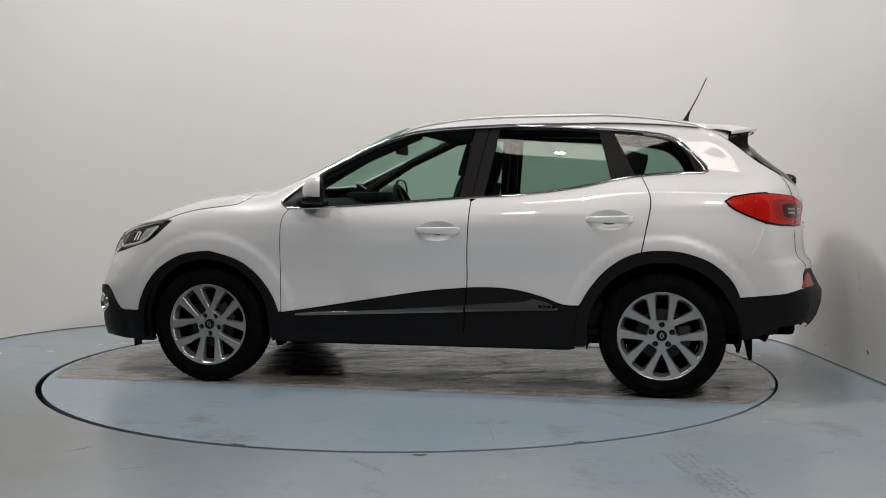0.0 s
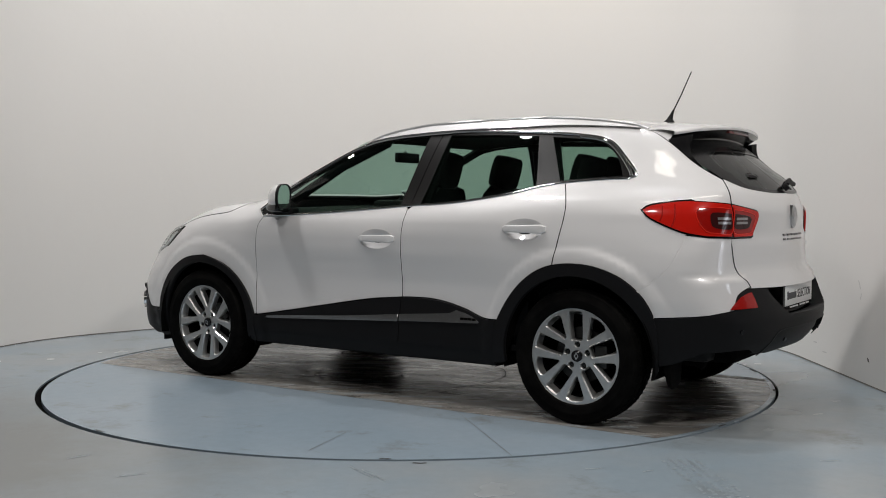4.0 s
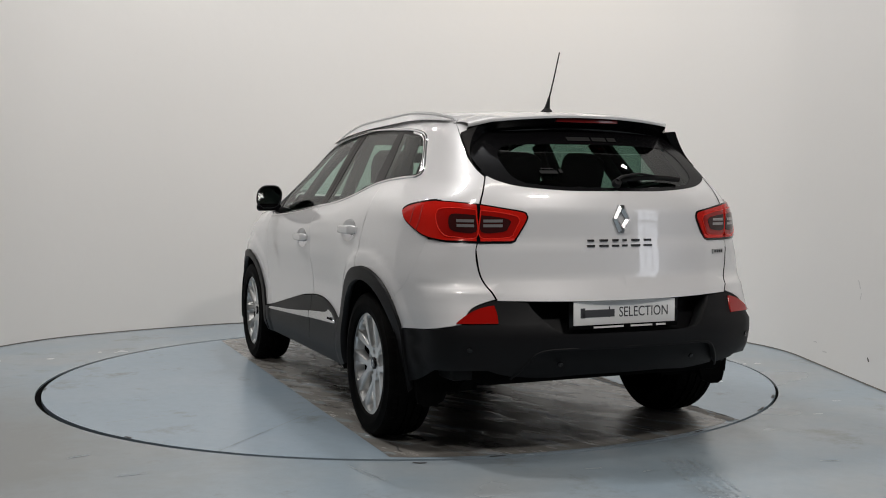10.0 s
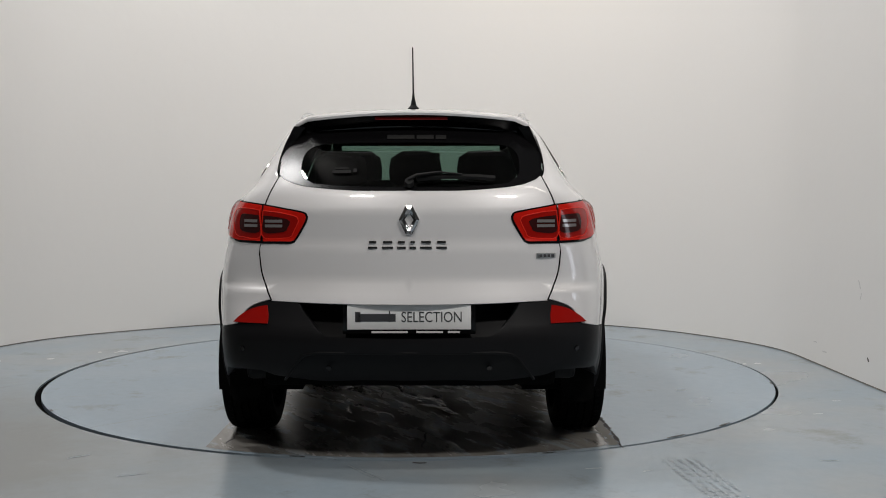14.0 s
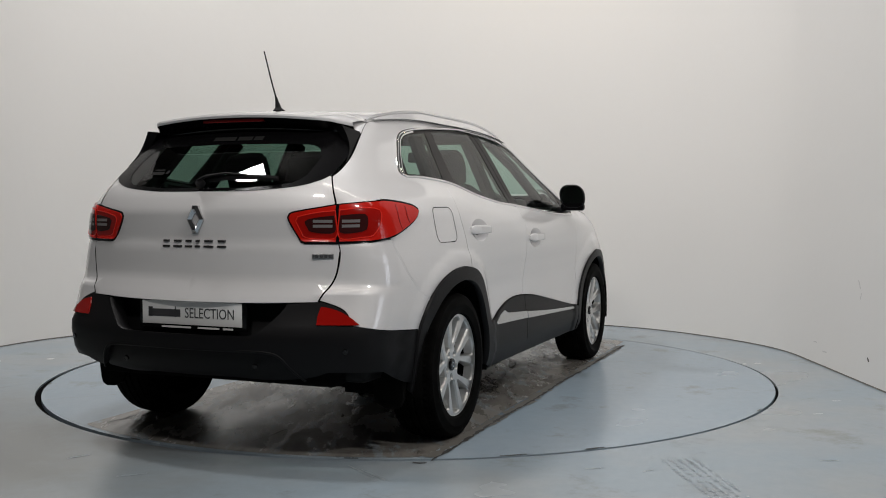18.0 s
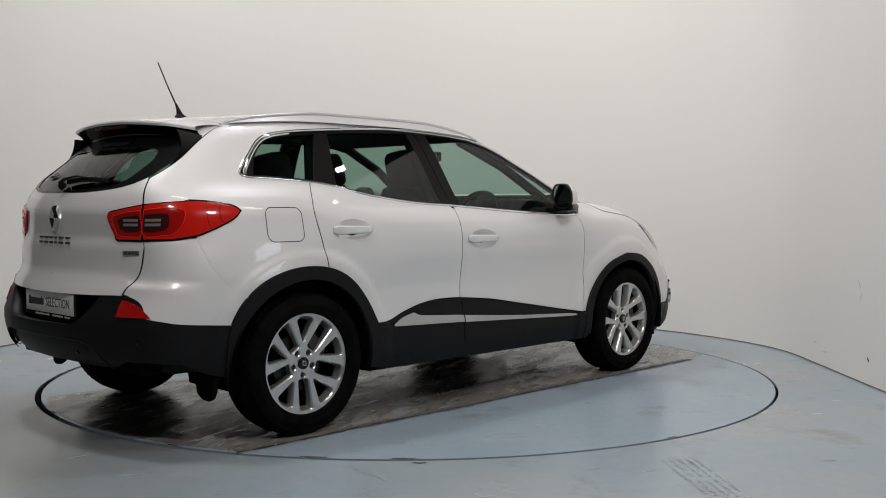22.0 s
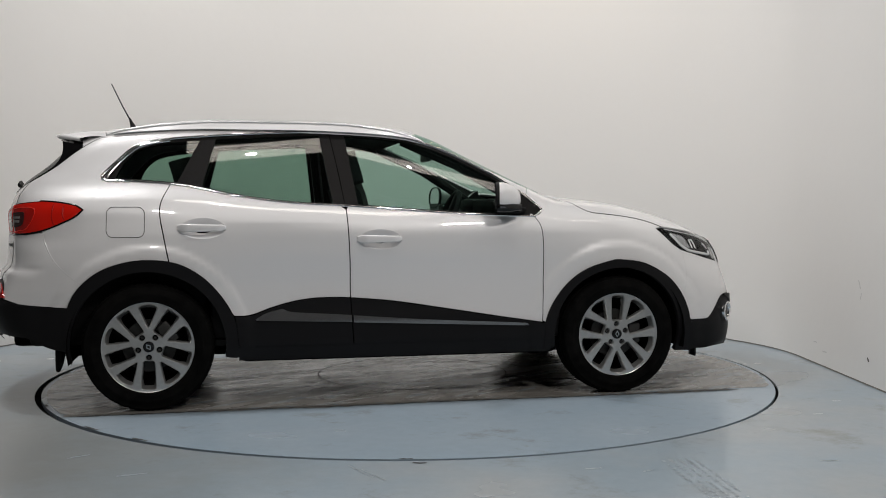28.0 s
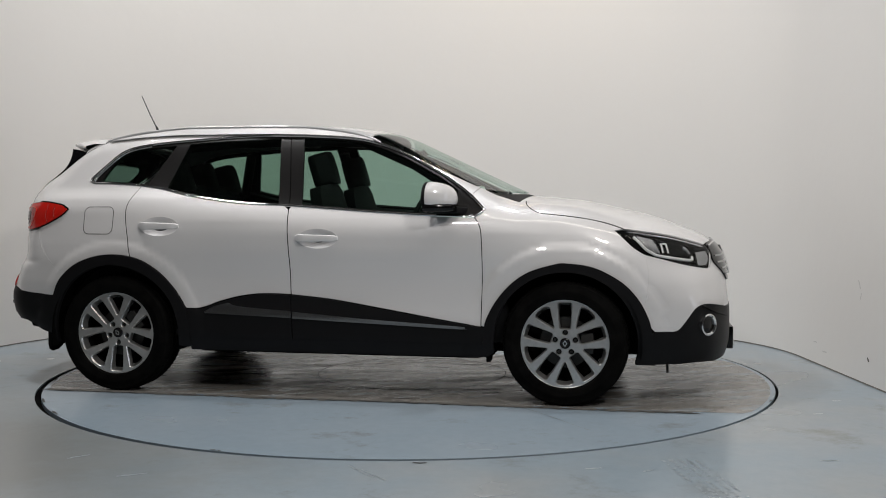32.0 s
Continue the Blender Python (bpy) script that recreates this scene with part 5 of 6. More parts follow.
# exhaust, in the same black as the underbody
bm = tube([(-1.60, 0.60, 0.33), (-1.78, 0.62, 0.335), (-1.86, 0.62, 0.335), (-1.90, 0.62, 0.315)], 0.030, 14)
part("exhaust_pipe", bm, DARK, car, "dark exhaust tail pipe")
bm = bmesh.new()
box(bm, -1.95, -1.62, 0.30, 0.62, 0.335, 0.44, 0.04)
part("silencer", bm, DARK, car)
# ---- roof rails, antenna, mirrors, handles, mouldings ----
for s in (1, -1):
    pts = []
    for x in np.linspace(-1.56, 0.22, 46):
        u = (x + 1.56) / 1.78
        y = float(ye(x)) - 0.012
        zt = float(on_skin([(x, y)], "top")[0, 2])
        lift = 0.041 * min(1.0, u / 0.32, (1 - u) / 0.25) ** 0.6 if 0 < u < 1 else 0
        pts.append((x, s * y, zt + lift - 0.002))
    rail = part("roof_rail", tube(pts, [0.0065 + 0.003 * min(1.0, 8 * i / 45, 8 * (45 - i) / 45) for i in range(46)], 12, 1.0), RAIL, car, "satin silver roof rail")
    q = [p for p in pts if -1.53 < p[0] < 0.19]
    n = len(q)
    v = []
    for x, y, z in q:
        zl = float(on_skin([(x, abs(y))], "top")[0, 2]) - 0.004
        zt = max(z - 0.006, zl + 0.001)
        v += [(x, y - 0.007, zt), (x, y - 0.030, zl), (x, y + 0.030, zl), (x, y + 0.007, zt)]
    f = [(4 * i + a, 4 * i + b, 4 * i + 4 + b, 4 * i + 4 + a) for i in range(n - 1) for a, b in ((0, 1), (2, 3))]
    mesh_part("rail_base", v, f, PAINT, rail, "white raised base of the rail")
az = float(on_skin([(-1.46, 0.0)], "top")[0, 2])
bm = lathe([(0.0, 0.0), (0.036, 0.0), (0.034, 0.008), (0.018, 0.022), (0.010, 0.05), (0.006, 0.075), (0.0, 0.078)], 18, "z")
bmesh.ops.transform(bm, matrix=Matrix.Translation((-1.455, 0, az - 0.004)) @ Matrix(((1, 0, -0.42, 0), (0, 0.8, 0, 0), (0, 0, 1, 0), (0, 0, 0, 1))), verts=bm.verts)
ant = part("aerial", bm, TRIM, car, "black roof aerial")
part("mast", tube([(-1.478, 0, az + 0.05), (-1.53, 0, az + 0.15), (-1.588, 0, az + 0.275)], [0.0042, 0.0036, 0.003], 8), TRIM, ant)


def shell(rows, close=True):
    """A skin over rings of points, ends closed."""
    bm = bmesh.new()
    rg = [[bm.verts.new(p) for p in r] for r in rows]
    n = len(rg[0])
    for a, b in zip(rg, rg[1:]):
        for i in range(n):
            bm.faces.new((a[i], a[(i + 1) % n], b[(i + 1) % n], b[i]))
    if close:
        bm.faces.new(rg[0]), bm.faces.new(rg[-1])
    return bm


def rounded(w, h, r, n=6, skew=0.0):
    """A rounded rectangle about the origin."""
    out = []
    for cx, cz, a0 in ((w / 2 - r, h / 2 - r, 0), (-w / 2 + r, h / 2 - r, 90), (-w / 2 + r, -h / 2 + r, 180), (w / 2 - r, -h / 2 + r, 270)):
        for i in range(n + 1):
            a = radians(a0 + 90 * i / n)
            out.append((cx + r * math.cos(a) + skew * (cz + r * math.sin(a)), cz + r * math.sin(a)))
    return out


MIRROR = material("mirror_glass", (0.85, 0.86, 0.86), 0.02, 1.0)
for s in (1, -1):
    # toed in towards the driver; the housing tapers forwards and inwards
    back, toe, deep = (0.592, 0.26, 0.130) if s > 0 else (0.584, 0.22, 0.145)

    def at(u, a, b, k=1.0, shift=0.0, drop=0.0):
        """A place in the mirror: u forwards from the rim, a outwards, b upwards."""
        return (back + u - toe * a * k * (1 - u / 0.22), s * (0.925 + shift + a * k), 1.150 + drop + b * k)

    rim = rounded(0.172, 0.150, 0.064, 8, -0.12)
    rows = [[at(u * deep, a, b, k, dy, dz) for a, b in rim] for u, k, dy, dz in ((0.0, 0.97, 0.0, 0.0), (0.08, 1.0, 0.0, 0.0), (0.25, 0.985, -0.004, 0.0), (0.45, 0.94, -0.012, -0.003), (0.65, 0.85, -0.022, -0.007), (0.82, 0.70, -0.033, -0.012), (0.93, 0.50, -0.042, -0.017), (1.0, 0.20, -0.050, -0.022))]
    mir = part("door_mirror", shell(rows), PAINT, car, "white door mirror housing", 40)
    low = rounded(0.172, 0.050, 0.022, 4)
    part("lower_housing", shell([[at(u * deep, a, b, k, dy, -0.066) for a, b in low] for u, k, dy in ((-0.06, 0.90, 0.0), (0.05, 1.0, 0.0), (0.55, 0.95, -0.016), (0.95, 0.70, -0.038))]), GLOSSBLACK, mir, "black lower housing")
    part("bezel", shell([[at(u, a, b, k) for a, b in rim] for u, k in ((0.006, 1.01), (-0.010, 1.01), (-0.013, 0.95), (-0.004, 0.90))], False), CLAD, mir, "black mirror bezel")
    bm = bmesh.new()
    bm.faces.new([bm.verts.new(at(-0.006, a, b, 0.93)) for a, b in rim])
    part("mirror_pane", bm, MIRROR, mir, "mirror glass")
    part("stalk", shell([[(cx + a, s * y, z + b) for a, b in rounded(w, h, 0.012, 3)] for cx, y, z, w, h in ((0.70, 0.78, 1.055, 0.20, 0.055), (0.69, 0.83, 1.062, 0.17, 0.045), (0.665, 0.88, 1.074, 0.13, 0.035))]), CLAD, mir, "black mirror foot")

# door handles in their scoops
for door, x0, x1, z in ((front_door, -0.205, 0.045, 0.911), (rear_door, -1.165, -0.912, 0.977)):
    for i, s in enumerate((1, -1)):
        xm = (x0 + x1) / 2
        p = on_skin(W([(x0, z), (x1, z), (xm, z)]), "wrap")
        n = normals_at(p)[2]
        yb = [float(side_y(np.array([x]), np.array([z]))[0]) for x in np.linspace(x0, x1, 9)]
        rows = []
        for k, x in enumerate(np.linspace(x0, x1, 13)):
            u = k / 12
            y = float(np.interp(x, np.linspace(x0, x1, 9), yb))
            lift = 0.030 * min(1, math.sin(math.pi * min(max(u, 0.02), 0.98)) * 2.2) + 0.004
            hh = (0.046 - 0.012 * u) * (0.6 if u in (0, 1) else 1)
            rows.append([(x, s * (y + lift - 0.007 + b), z + a) for a, b in rounded(hh, 0.016, 0.007, 3)])
        h = part("door_handle", shell(rows), PAINT, door[i], "white door handle", 50)
        kx = x0 + 0.045
        kv = [(kx + dx, s * (float(side_y(np.array([kx]), np.array([z]))[0]) + 0.0335), z + dz) for dx in (-0.0008, 0.0008) for dz in (-0.016, 0.016)]
        mesh_part("handle_seam", kv, [(0, 1, 3, 2)], SEAM, h)
        q, fc, nn = cut(W(scoop(x0, x1, z)), "wrap", spacing=0.012, gap=0, thick=0,
                        off=lambda P, c=(xm + 0.005, z - 0.003): -0.026 * np.clip(1 - ((P[:, 0] - c[0]) / 0.118) ** 2 - ((P[:, 2] - c[1]) / 0.056) ** 2, 0, 1) ** 1.15)
        m = np.array([1, s, 1])
        mesh_part("handle_dish", q * m, fc if s > 0 else [t[::-1] for t in fc], PAINT, h, "shallow dish behind the handle")

# fuel flap on the right flank
fl = rounded(0.195, 0.160, 0.035, 6)
ribbon("fuel_flap", W([(-1.432 + a, 1.008 + b) for a, b in fl][::1]), "wrap", 0.0032, 0.0004, SEAM, car, "fuel filler flap outline", side=-1, closed=True, offset=0.0012)

# bright side mouldings on the doors
panel("chrome_moulding", joined(W(bend([(-0.765, 0.478), (-0.70, 0.512), (-0.615, 0.533)])), W(bend([(-0.615, 0.533), (-0.575, 0.516), (-0.50, 0.508), (-0.307, 0.495), (-0.237, 0.490)])), W(bend([(-0.237, 0.490), (-0.235, 0.452)])), W(bend([(-0.235, 0.452), (-0.755, 0.470), (-0.765, 0.478)]))),
      "wrap", BRIGHT, rear_door, "polished chrome door moulding", side=2, offset=0.019, thick=0.008, gap=0.001, spacing=0.03)
panel("chrome_moulding", joined(W(bend([(-0.228, 0.488), (0.2, 0.457), (0.726, 0.427), (0.775, 0.416)])), W(bend([(0.775, 0.416), (0.74, 0.409), (0.2, 0.432), (-0.226, 0.450)])), W(bend([(-0.226, 0.450), (-0.228, 0.488)]))),
      "wrap", BRIGHT, front_door, "bright metal door moulding", side=2, offset=0.019, thick=0.008, gap=0.001, spacing=0.03)

for s in (1,):
    bm = bmesh.new()
    for x in (-0.735, -0.71, -0.685, -0.66):
        y = float(side_y(np.array([x]), np.array([0.492]))[0]) + 0.0285
        box(bm, x - 0.009, x + 0.009, s * y - 0.001, s * y + 0.001, 0.486, 0.4985)
    part("moulding_print", bm, SEAM, rear_door[0 if s > 0 else 1], "dark moulding print as bars")

# ---- nose: headlamps, grille, fog lamps ----
def S3(pts):
    """Points in space to a smooth run on the skin."""
    return bend(to_wrap(pts))


head = joined(S3(HEAD_TOP), S3([HEAD_TOP[-1], (2.105, 0.445, 0.85), HEAD_LOW[0]]), S3(HEAD_LOW))
lamp = panel("headlamp", head, "wrap", DARK, car, "clear headlamp with dark inner housing", side=2, offset=-0.006, thick=0.02, gap=0.001, spacing=0.03)
LAMPGREY = material("lamp_reflector", (0.42, 0.42, 0.43), 0.2, 0.8)
bumped(LAMPGREY, 120.0, 0.3, 0.002, 1.0)
panel("reflector", joined(S3([(1.70, 0.765, 0.931), (1.789, 0.731, 0.909)]), S3([(1.789, 0.731, 0.909), (1.835, 0.76, 0.833)]), S3([(1.835, 0.76, 0.833), (1.762, 0.785, 0.852), (1.70, 0.765, 0.931)])), "wrap", LAMPGREY, lamp, "ribbed grey lamp reflector", side=2, offset=-0.003, thick=0.004, gap=0.001, spacing=0.03)
panel("side_lens", joined(S3([(2.03, 0.60, 0.80), (2.02, 0.585, 0.835)]), S3([(2.02, 0.585, 0.835), (2.085, 0.48, 0.84)]), S3([(2.085, 0.48, 0.84), (2.098, 0.50, 0.80), (2.09, 0.55, 0.765)]), S3([(2.09, 0.55, 0.765), (2.04, 0.62, 0.765), (2.03, 0.60, 0.80)])), "wrap", LAMPGREY, lamp, "grey ribbed lamp end", side=2, offset=-0.004, thick=0.003, gap=0.001, spacing=0.03)
DRL = material("white_light_guide", (0.75, 0.75, 0.75), 0.2)
for pts in ([(1.849, 0.73, 0.886), (1.876, 0.715, 0.884)], [(1.876, 0.72, 0.884), (1.880, 0.735, 0.834)], [(1.849, 0.74, 0.886), (1.853, 0.755, 0.836)]):
    ribbon("projector_frame", S3(pts), "wrap", 0.010, 0.004, DRL, lamp, "white projector frame", side=2, offset=-0.003)
ribbon("projector_rim", S3([(1.952, 0.64, 0.862), (1.972, 0.63, 0.848), (1.985, 0.635, 0.825)]), "wrap", 0.016, 0.006, CHROME, lamp, "chrome projector rim", side=2, offset=-0.002)
ribbon("light_guide", S3([(1.685, 0.773, 0.925), (1.72, 0.78, 0.89), (1.752, 0.787, 0.858), (1.79, 0.78, 0.835), (1.825, 0.767, 0.821), (1.963, 0.684, 0.797), (2.005, 0.64, 0.795), (2.007, 0.631, 0.812)]), "wrap", 0.016, 0.006, DRL, lamp, "white daytime light guide", side=2, offset=-0.003)
ribbon("top_strip", S3([(1.65, 0.775, 0.953), (1.76, 0.72, 0.935), (1.90, 0.63, 0.910), (2.06, 0.48, 0.862)]), "wrap", 0.007, 0.004, CHROME, lamp, "thin chrome strip", side=2, offset=-0.003)
panel("lens", head, "wrap", LAMPGLASS, lamp, "clear plastic lens", side=2, offset=0.005, thick=0.006, gap=0.001, spacing=0.03)
grille = panel_both("grille", joined(S3([HEAD_LOW[0], (2.105, 0.445, 0.85), HEAD_TOP[-1]]), bow(bend([(0.449, 0.868), (0.3, 0.885), (0.02, 0.892)])), [(S_FRONT, 0.892), (S_FRONT, 0.655)], bow(bend([(0.02, 0.655), (0.2, 0.658), (0.327, 0.668)])), S3(GRILLE_LOW)[::-1]),
    "wrap", GLOSSBLACK, car, "glossy black front grille", gap=0.0, offset=0.009)
for z, y1 in ((0.70, 0.37), (0.735, 0.40), (0.77, 0.44), (0.805, 0.44)):
    ribbon("grille_bar", bow(bend([(y1, z), (0.3, z), (0.09, z)])), "wrap", 0.010, 0.004, SATIN, grille, "satin grille bar", side=2, offset=0.009)
ribbon("grille_top_strip", bow(bend([(0.43, 0.86), (0.3, 0.874), (0.10, 0.88)])), "wrap", 0.010, 0.004, CHROME, grille, "chrome grille strip", side=2, offset=0.009)
nx = float(on_skin([(0.0, 0.77)], "nose")[0, 0])
bm = diamond(0.0, -0.085, 0.085, 0.062, 0.5, 0.010, 0.018)
bmesh.ops.transform(bm, matrix=Matrix.Translation((nx + 0.010, 0, 0.77)) @ Matrix(((1, 0, -0.33, 0), (0, 1, 0, 0), (0, 0, 1, 0), (0, 0, 0, 1))) @ pose(0, 0, 0, 0, 0, 180), verts=bm.verts)
part("front_badge", bm, CHROME, grille, "chrome lozenge badge", 10)
for s in (1, -1):
    q = on_skin([(0.712, 0.445)], "nose")[0]
    n = normals_at(q[None])[0]
    mm = Matrix.Diagonal((1, s, 1, 1)) @ Matrix.Translation(q + n * 0.004) @ Vector((0, 0, 1)).rotation_difference(Vector(n)).to_matrix().to_4x4()
    bm = lathe([(0.040, -0.01), (0.046, 0.008), (0.053, 0.014), (0.060, 0.010), (0.060, -0.02)], 28, "z")
    bmesh.ops.transform(bm, matrix=mm, verts=bm.verts)
    fog = part("fog_lamp", bm, CHROME, fb, "round fog lamp in a chrome ring")
    bm = lathe([(0.0, 0.008), (0.02, 0.006), (0.043, 0.0), (0.043, -0.01)], 24, "z")
    bmesh.ops.transform(bm, matrix=mm, verts=bm.verts)
    part("fog_lens", bm, GLOSSBLACK, fog)
panel("bumper_fin", joined(S3([(2.045, 0.739, 0.550), (2.089, 0.697, 0.555), (2.14, 0.61, 0.545), (2.187, 0.505, 0.527)]), S3([(2.187, 0.505, 0.527), (2.185, 0.50, 0.475)]), S3([(2.185, 0.50, 0.475), (2.124, 0.644, 0.505), (2.045, 0.739, 0.550)])), "wrap", CLAD, fb, "black bumper fin", side=2, offset=0.014, thick=0.02, gap=0, spacing=0.03)
bm = bmesh.new()
box(bm, 2.225, 2.262, -0.27, 0.27, 0.255, 0.385, 0.006)
fp = part("front_plate_holder", bm, GLOSSBLACK, fb)
bm = bmesh.new()
box(bm, 2.2625, 2.266, -0.255, 0.255, 0.268, 0.374, 0.001)
part("front_plate", bm, PLATE, fp, "white show plate")
for s in (1, -1):
    bm = bmesh.new()
    box(bm, 1.868, 1.88, s * 0.70 - 0.04, s * 0.70 + 0.04, 0.178, 0.26, 0.002)
    part("air_deflector", bm, CLAD, fb, "small black air deflector")
# ---- wheels ----
def y_face(r):
    """Height of the wheel's outer face over its radius."""
    return np.interp(r, (0.0, 0.03, 0.06, 0.10, 0.16, 0.20, 0.215, 0.2385), (0.064, 0.066, 0.069, 0.075, 0.084, 0.0895, 0.092, 0.0945))


def turned(pts, degrees):
    """Points (along, across) laid round the wheel's axis, as (x, z)."""
    a = radians(degrees)
    return np.array([(-(u * math.cos(a) - v * math.sin(a)), u * math.sin(a) + v * math.cos(a)) for u, v in pts])


def mirrored(half):
    return half + [(u, -v) for u, v in half[::-1] if abs(v) > 1e-6]


SLOT = mirrored([(0.0785, 0.0), (0.0785, 0.021), (0.082, 0.0290), (0.12, 0.0325), (0.17, 0.0350), (0.214, 0.0372), (0.2205, 0.0355), (0.2240, 0.029), (0.2255, 0.012)])
WEDGE = mirrored([(0.104, 0.0), (0.106, 0.0040), (0.14, 0.0190), (0.18, 0.0355), (0.202, 0.0450), (0.2075, 0.0465), (0.2130, 0.0445), (0.2215, 0.032), (0.2255, 0.012), (0.2257, 0.0)])
BOLT = [(0.0585 + 0.0155 * math.cos(a), 0.0155 * math.sin(a)) for a in np.linspace(0, 2 * math.pi, 17)[:-1]]
openings = [turned(sh, a + 72 * k) for k in range(5) for sh, a in ((SLOT, 90), (WEDGE, 126), (BOLT, 90))]
outer = [(0.2385 * math.cos(a), 0.2385 * math.sin(a)) for a in np.linspace(0, 2 * math.pi, 121)[:-1]]


def grown(loop, d):
    """A loop moved outwards by d along its normals."""
    p = np.array(loop)
    t = np.roll(p, -1, 0) - np.roll(p, 1, 0)
    t /= np.linalg.norm(t, axis=1)[:, None]
    n = np.stack([t[:, 1], -t[:, 0]], 1)
    c = p.mean(0)
    if ((p - c) * n).sum() < 0:
        n = -n
    return p + n * d, n


loops = [np.array(outer)] + [grown(o, 0.0045 if len(o) != 16 else 0.002)[0] for o in openings]
cloud, edges = [], []
for lp in loops:
    k = len(cloud)
    cloud += [Vector(q) for q in lp]
    edges += [(k + i, k + (i + 1) % len(lp)) for i in range(len(lp))]
for r in (0.035, 0.075, 0.231):
    cloud += [Vector((r * math.cos(a), r * math.sin(a))) for a in np.linspace(0, 2 * math.pi, 41)[:-1]]
vs, es, fs, ov, oe, of = geometry.delaunay_2d_cdt(cloud, edges, [], 0, 1e-6)
flat = np.array([(q.x, q.y) for q in vs])
tris = np.array([f for f in fs if len(f) == 3])
mid = flat[tris].mean(1)
keep = inside(loops[0], mid)
for lp in loops[1:]:
    keep &= ~inside(lp, mid)
tris = tris[keep]
sectors = [([], [], []) for _ in range(5)]


def sector_of(x, z):
    return int(((math.degrees(math.atan2(z, -x)) - 90) % 360) // 72)


def put(points, normals):
    c = np.mean(points, axis=0)
    v, f, n = sectors[sector_of(c[0], c[2])]
    e1, e2 = np.array(points[1]) - points[0], np.array(points[2]) - points[0]
    if np.dot(np.cross(e1, e2), normals[0]) < 0:
        points, normals = points[::-1], normals[::-1]
    f.append(tuple(range(len(v), len(v) + len(points))))
    v.extend(points), n.extend(normals)


for t in tris:
    put([(flat[i][0], float(y_face(np.hypot(*flat[i]))), flat[i][1]) for i in t], [(0, 1, 0)] * 3)
for o in openings:
    up, n2 = grown(o, 0.0045 if len(o) != 16 else 0.002)
    low = o - n2 * (0.003 + 0.013 * np.clip((np.hypot(o[:, 0], o[:, 1]) - 0.207) / 0.014, 0, 1))[:, None]
    for i in range(len(o)):
        j = (i + 1) % len(o)
        rim3 = [(q[0], float(y_face(np.hypot(*q))) - d, q[1]) for q, d in ((up[i], 0), (up[j], 0), (o[j], 0.009), (o[i], 0.009), (low[j], 0.040), (low[i], 0.040))]
        a3 = [(-0.8 * n2[q][0], 0.6, -0.8 * n2[q][1]) for q in (i, j)]
        w3 = [(-0.97 * n2[q][0], 0.2, -0.97 * n2[q][1]) for q in (i, j)]
        put([rim3[0], rim3[1], rim3[2], rim3[3]], [a3[0], a3[1], a3[1], a3[0]])
        put([rim3[3], rim3[2], rim3[4], rim3[5]], [w3[0], w3[1], w3[1], w3[0]])
wheel = part("wheel", lathe([(0.2425, 0.084), (0.2425, 0.0925), (0.2405, 0.0955), (0.2385, 0.0945), (0.234, 0.086), (0.222, 0.06)], 96), ALLOY, car, "silver alloy wheel with five pairs of spokes", 28)
for v, f, n in sectors:
    mesh_part("spoke", v, f, ALLOY, wheel, "silver forked spoke", n)
# rim barrel in black: the shade between the spokes is put into its colour
part("barrel", lathe([(0.224, 0.062), (0.216, 0.05), (0.208, 0.0), (0.21, -0.07), (0.232, -0.09)], 64), DARK, wheel, "inner rim barrel, blackened to paint the shade inside the wheel")
SPAN = [(0.236, 0.088), (0.2425, 0.0965), (0.246, 0.1085), (0.262, 0.113), (0.283, 0.1155), (0.287, 0.1165), (0.290, 0.1155), (0.305, 0.1135), (0.322, 0.107), (0.325, 0.1075), (0.333, 0.101), (0.339, 0.091), (0.3425, 0.078), (0.344, 0.066),
        (0.337, 0.064), (0.337, 0.057), (0.345, 0.055), (0.346, 0.024), (0.338, 0.022), (0.338, 0.013), (0.3465, 0.011)]
bm = lathe(SPAN + [(r, -y) for r, y in SPAN[::-1]], 144)
for v in bm.verts:
    r = math.hypot(v.co.x, v.co.z)
    a = math.atan2(v.co.z, v.co.x)
    if r > 0.336 and abs(v.co.y) > 0.06 and round(a / (2 * math.pi) * 144) % 2 == 0:
        k = (r - 0.0065) / r
        v.co.x, v.co.z = v.co.x * k, v.co.z * k
part("tyre", bm, RUBBER, wheel, "black road tyre", 45)
part("centre_cap", lathe([(0.0, 0.078), (0.024, 0.078), (0.029, 0.075), (0.030, 0.06)], 32), GLOSSBLACK, wheel, "black centre cap")
bm = bmesh.new()
o = [(0.0, 0.019), (0.013, 0.0), (0.0, -0.019), (-0.013, 0.0)]
for i in range(4):
    p, q = o[i], o[(i + 1) % 4]
    vs = [bm.verts.new((x * k, 0.0788, z * k)) for k in (1.0, 0.62) for x, z in (p, q)]
    bm.faces.new((vs[0], vs[1], vs[3], vs[2]))
part("cap_mark", bm, CHROME, wheel, "silver lozenge mark")
for k in range(5):
    a = radians(90 + 72 * k)
    m = Matrix.Translation((-math.cos(a) * 0.0585, 0, math.sin(a) * 0.0585))
    bm = lathe([(0.0, 0.045), (0.0155, 0.045), (0.0157, 0.060)], 18)
    bmesh.ops.transform(bm, matrix=m, verts=bm.verts)
    part("bolt_pocket", bm, SEAM, wheel)
    bm = lathe([(0.0, 0.060), (0.008, 0.060), (0.0095, 0.057), (0.0095, 0.045)], 6)
    bmesh.ops.transform(bm, matrix=m, verts=bm.verts)
    part("wheel_bolt", bm, STEEL, wheel)
part("brake_disc", lathe([(0.06, 0.030), (0.075, 0.030), (0.078, 0.015), (0.140, 0.015), (0.142, 0.012), (0.142, -0.006), (0.06, -0.006)], 48), STEEL, wheel, "steel brake disc")
